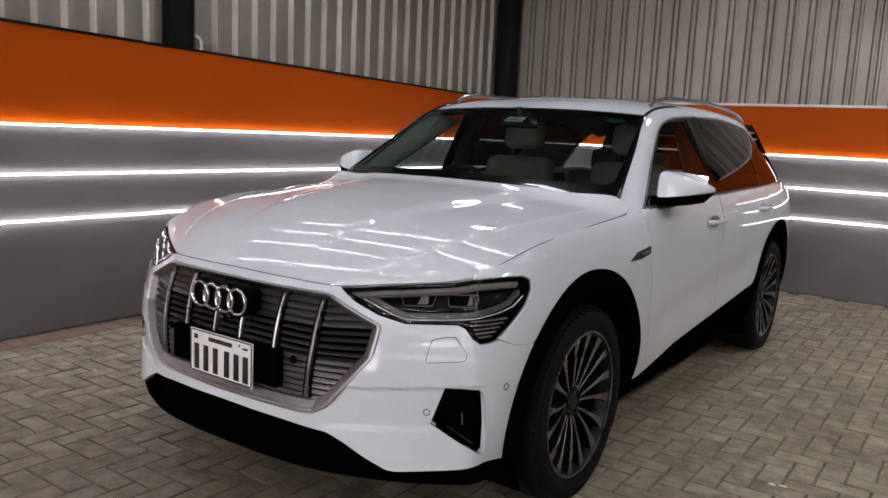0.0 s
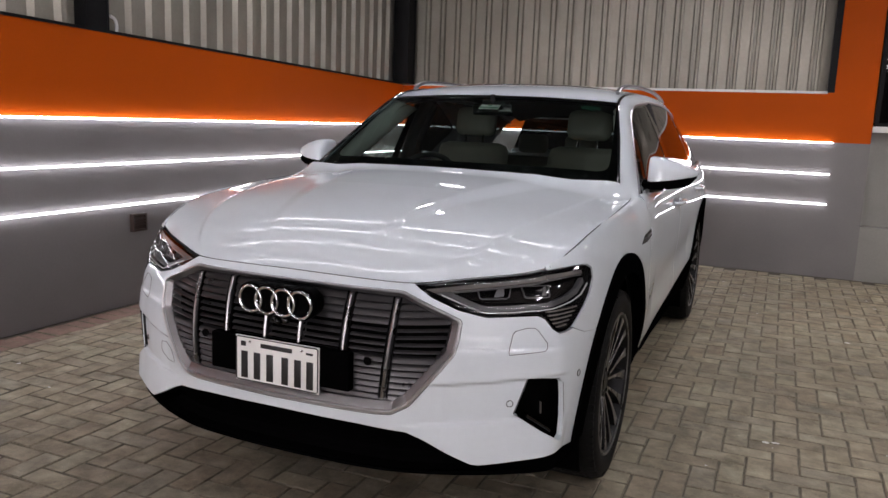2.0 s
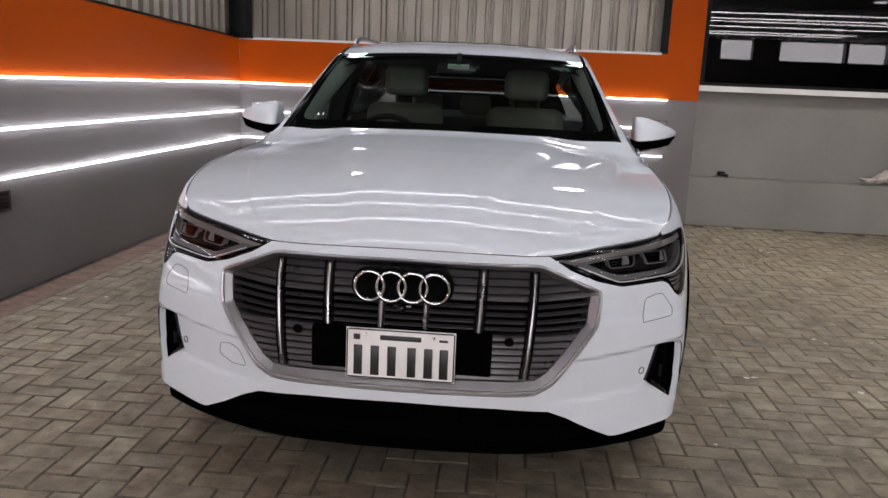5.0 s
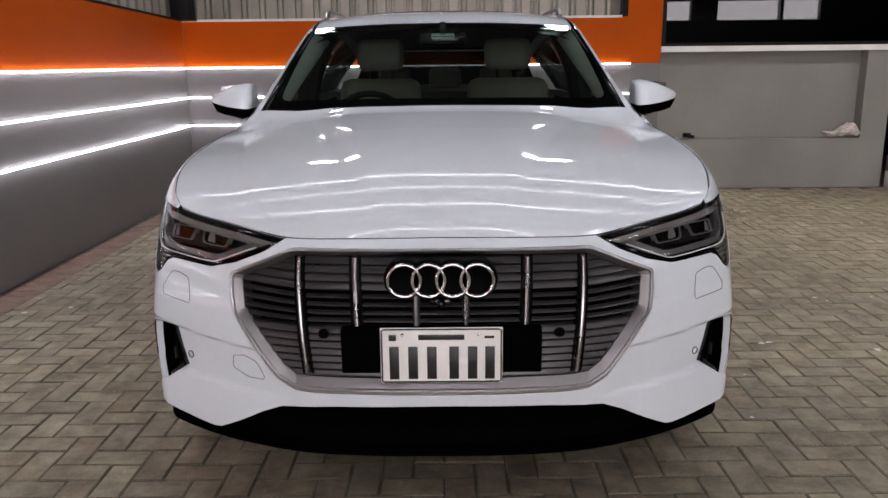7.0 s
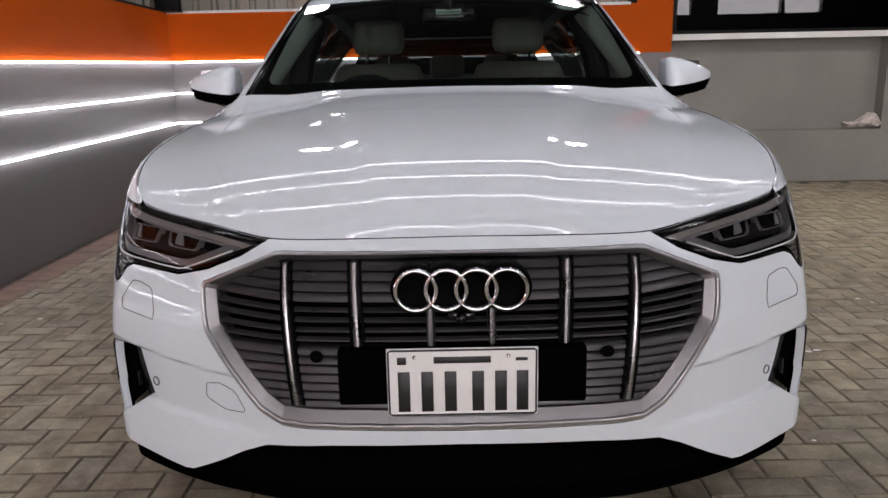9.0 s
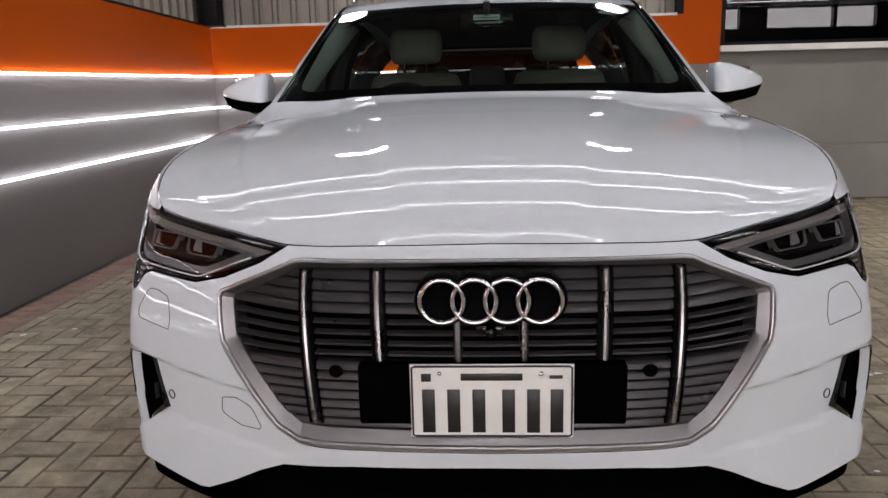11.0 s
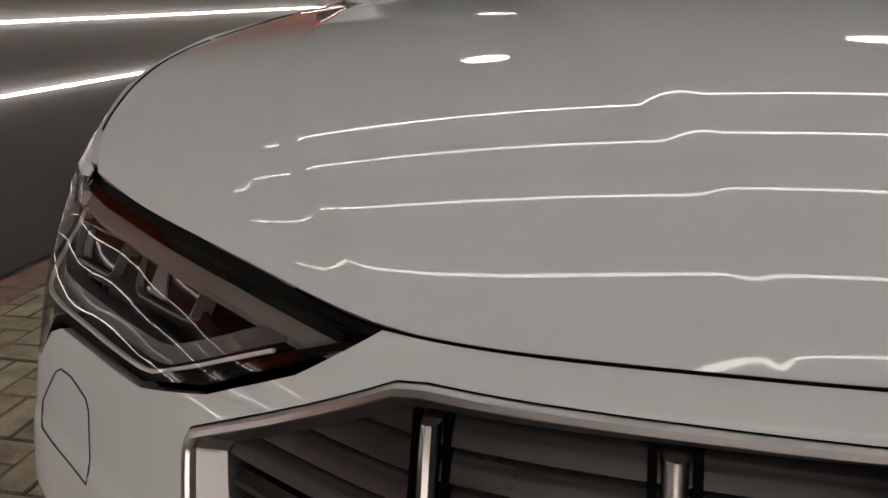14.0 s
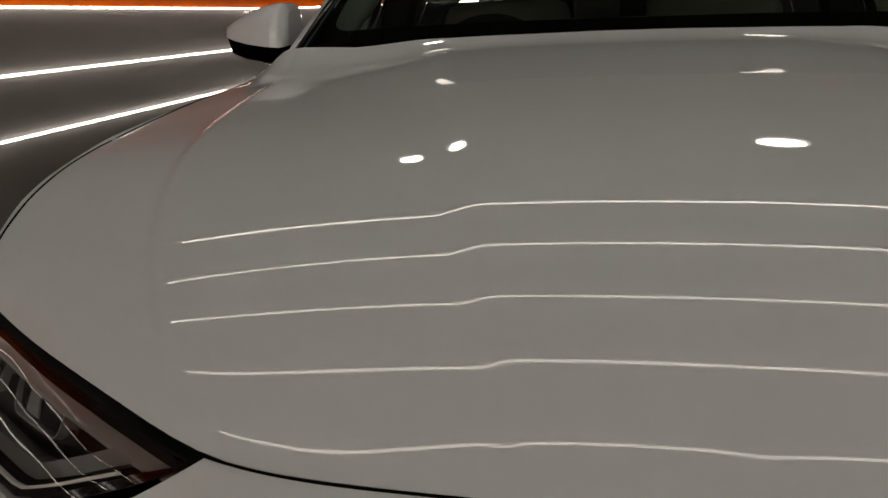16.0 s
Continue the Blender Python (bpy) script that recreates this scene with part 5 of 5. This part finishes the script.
for sx in (1, -1):
    x = 0.37 * sx
    seat = cushion("front_seat", x - 0.25, x + 0.25, 1.98, 2.50, 0.54, 0.72, 4, M["leather"], CAR, 0.05, "pale beige leather front seat")
    cushion("seat_back", x - 0.235, x + 0.235, 2.42, 2.57, 0.64, 1.265, -14, M["leather"], seat, 0.06)
    for s in (-1, 1):
        cushion("side_bolster", x + s * 0.20 - 0.05, x + s * 0.20 + 0.05, 2.37, 2.52, 0.70, 1.14, -14, M["leather"], seat, 0.035)
    cushion("headrest", x - 0.135, x + 0.135, 2.60, 2.71, 1.295, 1.475, -10, M["leather"], seat, 0.045)
    for s in (-0.06, 0.06):
        link_mesh("headrest_post", *tube([(x + s, 2.625, 1.22), (x + s, 2.65, 1.32)], 0.007, 8), M["chrome"], seat)
bench = cushion("rear_bench", -0.66, 0.66, 3.25, 3.75, 0.52, 0.68, 3, M["leather"], CAR, 0.05, "pale leather rear bench")
cushion("bench_back", -0.66, 0.66, 3.75, 3.88, 0.62, 1.14, -14, M["leather"], bench)
for x in (-0.38, 0, 0.38):
    cushion("headrest", x - 0.12, x + 0.12, 3.93, 4.02, 1.15, 1.30, -8, M["leather"], bench, 0.035)
rows = []
for y, z, in ((1.30, 1.085), (1.55, 1.075), (1.72, 1.065), (1.82, 1.045), (1.86, 1.0), (1.84, 0.85), (1.80, 0.55)):
    rows.append([(x, y + 0.04 * math.cos(x * 2), z + (0.02 * math.exp(-((x + 0.37) / 0.2) ** 2) if 1.6 < y < 1.84 else 0)) for x in np.linspace(-0.80, 0.80, 25)])
link_mesh("dashboard", *lofted(rows), M["cabin"], CAR, "dark dashboard")
boxed("centre_console", -0.14, 0.14, 1.95, 2.9, 0.45, 0.78, M["cabin"], CAR, 0.03)
boxed("cabin_floor", -0.86, 0.86, 1.45, 4.4, 0.34, 0.42, M["cabin"], CAR)
for sx in (1, -1):
    rows = [[(sx * x, y, z) for y in np.linspace(1.55, 4.25, 12)] for x, z in ((0.84, 0.42), (0.82, 0.85), (0.86, 1.085))]
    link_mesh("door_lining", *lofted(rows), M["cabin"], CAR)
    link_mesh("door_pillar_lining", *tube([(sx * 0.80, 2.55, 1.06), (sx * 0.76, 2.58, 1.28), (sx * 0.67, 2.6, 1.50)], 0.075, 10, flat=0.8), M["cabin"], CAR)
wheel_c, wheel_m = Vector((-0.37, 1.90, 1.03)), Euler((radians(66), 0, 0)).to_matrix()
loop = [wheel_c + wheel_m @ Vector((0.185 * math.cos(a), 0.175 * math.sin(a), 0)) for a in np.linspace(0, 2 * math.pi, 36, endpoint=False)]
sw = link_mesh("steering_wheel", *tube(loop, 0.016, 10, close=True), M["cabin"], CAR, "dark leather steering wheel")
bm = bmesh.new()
box(bm, -0.075, 0.075, -0.06, 0.06, -0.03, 0.02, 0.02, Matrix.Translation(wheel_c) @ wheel_m.to_4x4())
part("wheel_boss", bm, M["cabin"], sw)
for a in (0.0, math.pi, -math.pi / 2):
    link_mesh("wheel_spoke", *tube([wheel_c + wheel_m @ Vector((r * math.cos(a), r * math.sin(a), 0)) for r in (0.06, 0.18)], [0.022, 0.016], 8, flat=0.4), M["cabin"], sw)
rows = [[(x, y, float(ROOF_Z(y)) - 0.045 - 0.05 * (x / 0.62) ** 4) for x in np.linspace(-0.64, 0.64, 15)] for y in np.linspace(2.05, 4.4, 12)]
link_mesh("headlining", *lofted(rows), M["cabin"], CAR)
bm = bmesh.new()
box(bm, -0.115, 0.115, 1.93, 1.955, 1.418, 1.482, 0.012)
mirror_in = part("cabin_mirror", bm, M["gloss"], CAR, "black rear view mirror")
link_mesh("mirror_stalk", *tube([(0, 1.945, 1.47), (0, 1.93, 1.53)], 0.014, 8), M["cabin"], mirror_in)
boxed("sensor_box", -0.07, 0.07, 1.95, 2.03, 1.468, 1.498, M["cabin"], CAR, 0.012)


def on_screen(x, g, d=-0.012):
    i = np.interp(abs(x), WS_LOW[:, 0] * (1 - g) + WS_TOP[:, 0] * g, np.linspace(0, 1, 21))
    p = screen(float(i), g)
    return (x, p[1] + d * -0.5, p[2] + d * 0.86)


st = link_mesh("screen_sticker", [on_screen(-0.055, 0.80), on_screen(0.055, 0.80), on_screen(0.055, 0.87), on_screen(-0.055, 0.87)], [[0, 1, 2, 3]], M["platew"], CAR, "white sticker inside the windscreen")
link_mesh("sticker_band", [on_screen(-0.05, 0.815, -0.010), on_screen(0.05, 0.815, -0.010), on_screen(0.05, 0.830, -0.010), on_screen(-0.05, 0.830, -0.010)], [[0, 1, 2, 3]], M["green"], st)
link_mesh("sticker_mark", [on_screen(x * 0.013, 0.853 + 0.010 * z, -0.010) for x, z in ((math.cos(a), math.sin(a)) for a in np.linspace(0, 2 * math.pi, 14, endpoint=False))], [list(range(14))], M["green"], st)

link_mesh("screen_mark", [on_screen(x, g, -0.010) for x, g in ((0.475, 0.905), (0.485, 0.875), (0.535, 0.868), (0.575, 0.878), (0.582, 0.90), (0.56, 0.925), (0.50, 0.925))], [list(range(7))], M["markgreen"], CAR, "small dark green mark in the screen's corner")


# ---- office side of the back wall ----
wall("window_sill", "white painted window sill of the office", (2.215, 4.78, BY - 0.035, BY + 0.2, 1.42, 1.475), material="white")
win = empty("office_window", "dark office window in black frames", "window")
boxed("frame", 2.215, 4.78, BY + 0.05, BY + 0.09, 1.475, 1.51, M["steel"], win)
boxed("frame", 2.215, 4.78, BY + 0.05, BY + 0.09, 2.86, 2.90, M["steel"], win)
for x in (2.25, 4.75):
    boxed("frame", x - 0.02, x + 0.02, BY + 0.05, BY + 0.09, 1.51, 2.86, M["steel"], win)
pane = boxed("pane", 2.27, 4.73, BY + 0.066, BY + 0.072, 1.51, 2.86, M["shopglass"], win)
door = empty("door_1", "dark glass door in a black frame", "door")
door["kind"] = "structure"
for x in (4.82, 5.95):
    boxed("frame", x - 0.03, x + 0.03, BY + 0.04, BY + 0.11, 0.0, 2.9, M["steel"], door)
boxed("frame", 4.85, 5.92, BY + 0.045, BY + 0.105, 0.32, 0.42, M["white"], door)
boxed("frame", 4.85, 5.92, BY + 0.045, BY + 0.105, 2.82, 2.9, M["steel"], door)
boxed("pane", 4.85, 5.92, BY + 0.07, BY + 0.076, 0.42, 2.82, M["shopglass"], door)
wall("wall_back_far", "grey wall beyond the glass door", (5.98, RX, BY, BY + 0.2, 0, 2.9))
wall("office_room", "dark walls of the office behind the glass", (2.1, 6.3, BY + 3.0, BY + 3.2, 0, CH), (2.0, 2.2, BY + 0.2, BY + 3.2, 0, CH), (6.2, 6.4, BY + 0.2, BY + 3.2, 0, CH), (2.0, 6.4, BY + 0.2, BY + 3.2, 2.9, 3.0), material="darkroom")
plinth = empty("painted_plinth", "low plinth painted in grey and white blocks beside the door", "plinth")
for k in range(4):
    boxed("block", 4.66 + 0.24 * k, 4.895 + 0.24 * k, BY - 0.42, BY - 0.003, 0.0, 0.17, M["grey"] if k % 2 else M["white"], plinth, 0.006)
    boxed("block", 4.66 + 0.24 * k, 4.895 + 0.24 * k, BY - 0.22, BY - 0.003, 0.173, 0.34, M["white"] if k % 2 else M["grey"], plinth, 0.006)

# crumpled cloth on the ledge of the recess
bm = bmesh.new()
bmesh.ops.create_icosphere(bm, subdivisions=4, radius=1)
for v in bm.verts:
    n1 = noise.noise(v.co * 2.2 + Vector((3, 1, 7)))
    n2 = abs(noise.noise(v.co * 5.0 + Vector((9, 4, 2))))
    r = 1 + 0.35 * n1 - 0.50 * n2
    w = 0.38 + 0.62 * min(max((v.co.x + 0.3) / 0.9, 0), 1)
    drop = -0.055 * max(v.co.x - 0.2, 0) ** 1.5 + 0.03 * math.sin(v.co.x * 3.0)
    v.co = Vector((v.co.x * 0.20 * (1 + 0.15 * n1), v.co.y * 0.05 * r, v.co.z * 0.085 * w * r + drop))
    v.co += Vector((4.14, BY - 0.015, 0.60))
tagged(part("cloth", bm, M["cloth"], sharp=80), "crumpled grubby cloth stuffed on the wall ledge", "cloth")
# short pipe stub
stub = link_mesh("pipe_stub", *joined(tube([(2.56, BY + 0.15, 0.555), (2.56, BY - 0.03, 0.555), (2.60, BY - 0.045, 0.55)], 0.016, 10), tube([(2.525, BY + 0.10, 0.56), (2.60, BY + 0.10, 0.56)], 0.022, 8)), M["steel"])
tagged(stub, "dark pipe stub in the grey wall", "pipe")

# vent on the left wall
vent = empty("wall_vent", "small brown louvred vent on the grey wall", "vent")
boxed("backing", LX - 0.0, LX + 0.012, 2.03, 2.14, 0.535, 0.635, M["brown"], vent)
for y0, y1, z0, z1 in ((2.018, 2.033, 0.522, 0.648), (2.140, 2.155, 0.522, 0.648), (2.033, 2.14, 0.634, 0.648), (2.033, 2.14, 0.522, 0.536)):
    boxed("frame", LX + 0.001, LX + 0.03, y0, y1, z0, z1, M["brown"], vent, 0.002)
for k in range(4):
    bm = bmesh.new()
    box(bm, 0, 0.022, -0.052, 0.052, -0.002, 0.002, 0, Matrix.Translation((LX + 0.012, 2.0865, 0.555 + 0.022 * k)) @ Euler((0, radians(35), 0)).to_matrix().to_4x4())
    part("slat", bm, M["brown"], vent)
# bent white pipe end beside the column
hook = link_mesh("pipe_bend", *tube(spline([(LX - 0.03, 1.972, 1.85), (LX - 0.03, 1.982, 1.92), (LX - 0.03, 1.968, 1.965), (LX - 0.03, 1.925, 1.985)], 12), 0.011, 10), M["white"])
tagged(hook, "bent white pipe end on the orange wall", "pipe")


# ---- paving: herringbone bricks, red border along the wall ----
def brick_mesh(name, lx, ly, material):
    """A brick with worn upper edges, its top at height 0."""
    b, h = 0.0055, 0.003
    v = [(sx * (lx / 2 - k), sy * (ly / 2 - k), z) for k, z in ((0, -0.05), (0, -h), (b, 0)) for sx, sy in ((-1, -1), (1, -1), (1, 1), (-1, 1))]
    f = [[8, 9, 10, 11]] + [[4 * r + i, 4 * r + (i + 1) % 4, 4 * r + 4 + (i + 1) % 4, 4 * r + 4 + i] for r in (0, 1) for i in range(4)]
    me = bpy.data.meshes.new(name)
    me.from_pydata(v, [], f)
    edged(me, material)
    return me, v, f


def edged(me, material):
    """The brick's face in its own material, its chamfered rim in joint dirt."""
    me.materials.append(material)
    me.materials.append(M["edge"])
    for k, q in enumerate(me.polygons):
        q.material_index = 1 if k % 9 else 0


B, G = 0.104, 0.003
ALONG, bv, bf = brick_mesh("brick_along", 2 * B - G, B - G, M["paver"])
UPRIGHT, cv, cf = brick_mesh("brick_across", B - G, 2 * B - G, M["paver"])
FLOOR = bpy.data.objects["floor"]
rng = random.Random(4)
near, far_v, far_f = 0, [], []
for i in range(-90, 126):
    for j in range(-90, 110):
        k = (i - j) % 4
        if k == 0:
            x, y, me, vv, ff = (i + 1) * B, (j + 0.5) * B, ALONG, bv, bf
        elif k == 3:
            x, y, me, vv, ff = (i + 0.5) * B, (j + 0) * B + B, UPRIGHT, cv, cf
        else:
            continue
        if not (LX + 0.20 < x < RX - 0.06 and FY + 0.06 < y < BY - 0.06):
            continue
        dz, rx, ry = rng.uniform(-0.0025, 0.0015), rng.uniform(-0.010, 0.010), rng.uniform(-0.010, 0.010)
        if 1.0 < x < 2.35 and -0.35 < y < 4.2 and near < 300:
            ob = new("brick", me)
            ob.parent = FLOOR
            ob.location, ob.rotation_euler = (x, y, dz), (rx, ry, rng.uniform(-0.008, 0.008))
            near += 1
        else:
            n = len(far_v)
            far_v += [(max(x + p[0], LX + 0.243), y + p[1], p[2] + dz + rx * p[1] - ry * p[0]) for p in vv]
            far_f += [[n + q for q in g] for g in ff]
me = bpy.data.meshes.new("bricks")
me.from_pydata(far_v, [], far_f)
edged(me, M["paver_rest"])
ob = new("bricks", me)
ob.parent = FLOOR
tagged(ob, "worn grey-brown paving bricks laid in herringbone", kind="stuff")
RED, rv, rf = brick_mesh("brick_red", 0.205, 0.10, M["redpaver"])
far_v, far_f = [], []
for r in range(160):
    y = FY + 0.06 + 0.105 * r
    if y > BY - 0.06:
        break
    dz = rng.uniform(-0.004, 0.002)
    n = len(far_v)
    far_v += [(LX + 0.135 + p[0] + rng.uniform(-0.001, 0.001), y + p[1], p[2] + dz) for p in rv]
    far_f += [[n + q for q in g] for g in rf]
me = bpy.data.meshes.new("border_bricks")
me.from_pydata(far_v, [], far_f)
edged(me, M["redpaver"])
ob = new("border_bricks", me)
ob.parent = FLOOR
tagged(ob, "row of faded red bricks along the wall", kind="stuff")

# small dried splashes of white paint on the bricks
verts, faces = [], []
for k in range(150):
    x, y, r = rng.uniform(LX + 0.3, 5.5), rng.uniform(-2.8, 6.0), rng.uniform(0.004, 0.014) * rng.choice((0.6, 1.0, 1.5))
    if abs(x) < 1.0 and 0.1 < y < 4.9:
        continue
    n = len(verts)
    verts += [(x, y, 0.0042)] + [(x + r * rng.uniform(0.5, 1.2) * math.cos(a) * 1.4, y + r * rng.uniform(0.5, 1.2) * math.sin(a), 0.0022) for a in np.linspace(0, 2 * math.pi, 9, endpoint=False)]
    faces += [[n, n + 1 + i, n + 1 + (i + 1) % 9] for i in range(9)]
ob = link_mesh("paint_spots", verts, faces, M["white"])
ob.parent = FLOOR
tagged(ob, "small dried white paint splashes on the bricks", kind="stuff")

# dark curved tyre scuffs on the bricks
verts, faces = [], []
for line, wide in (([(2.28, 4.28), (2.43, 4.52), (2.55, 4.86), (2.62, 5.15)], 0.05), ([(2.52, 4.70), (2.53, 4.45), (2.58, 4.15), (2.68, 3.95)], 0.05), ([(1.61, 2.31), (1.67, 2.19), (1.76, 2.18)], 0.03), ([(1.85, 2.45), (1.92, 2.42), (2.01, 2.31)], 0.03)):
    pts = spline(line, 40)
    for i in range(0, 39, 1):
        if rng.random() < 0.25:
            continue
        d = pts[i + 1] - pts[i]
        m = np.array((-d[1], d[0])) / (np.hypot(*d) + 1e-9)
        for s in (-0.5, -0.1, 0.3):
            if rng.random() < 0.3:
                continue
            n, w, f = len(verts), wide * rng.uniform(0.15, 0.3), wide * (s + rng.uniform(-0.1, 0.1))
            verts += [(*(pts[i] + m * f), 0.0032), (*(pts[i] + d * 0.7 + m * f), 0.0032), (*(pts[i] + d * 0.7 + m * (f + w)), 0.0032), (*(pts[i] + m * (f + w)), 0.0032)]
            faces.append([n, n + 1, n + 2, n + 3])
ob = link_mesh("tyre_scuffs", verts, faces, M["scuff"])
ob.parent = FLOOR
tagged(ob, "dark curved tyre scuffs on the bricks", kind="stuff")
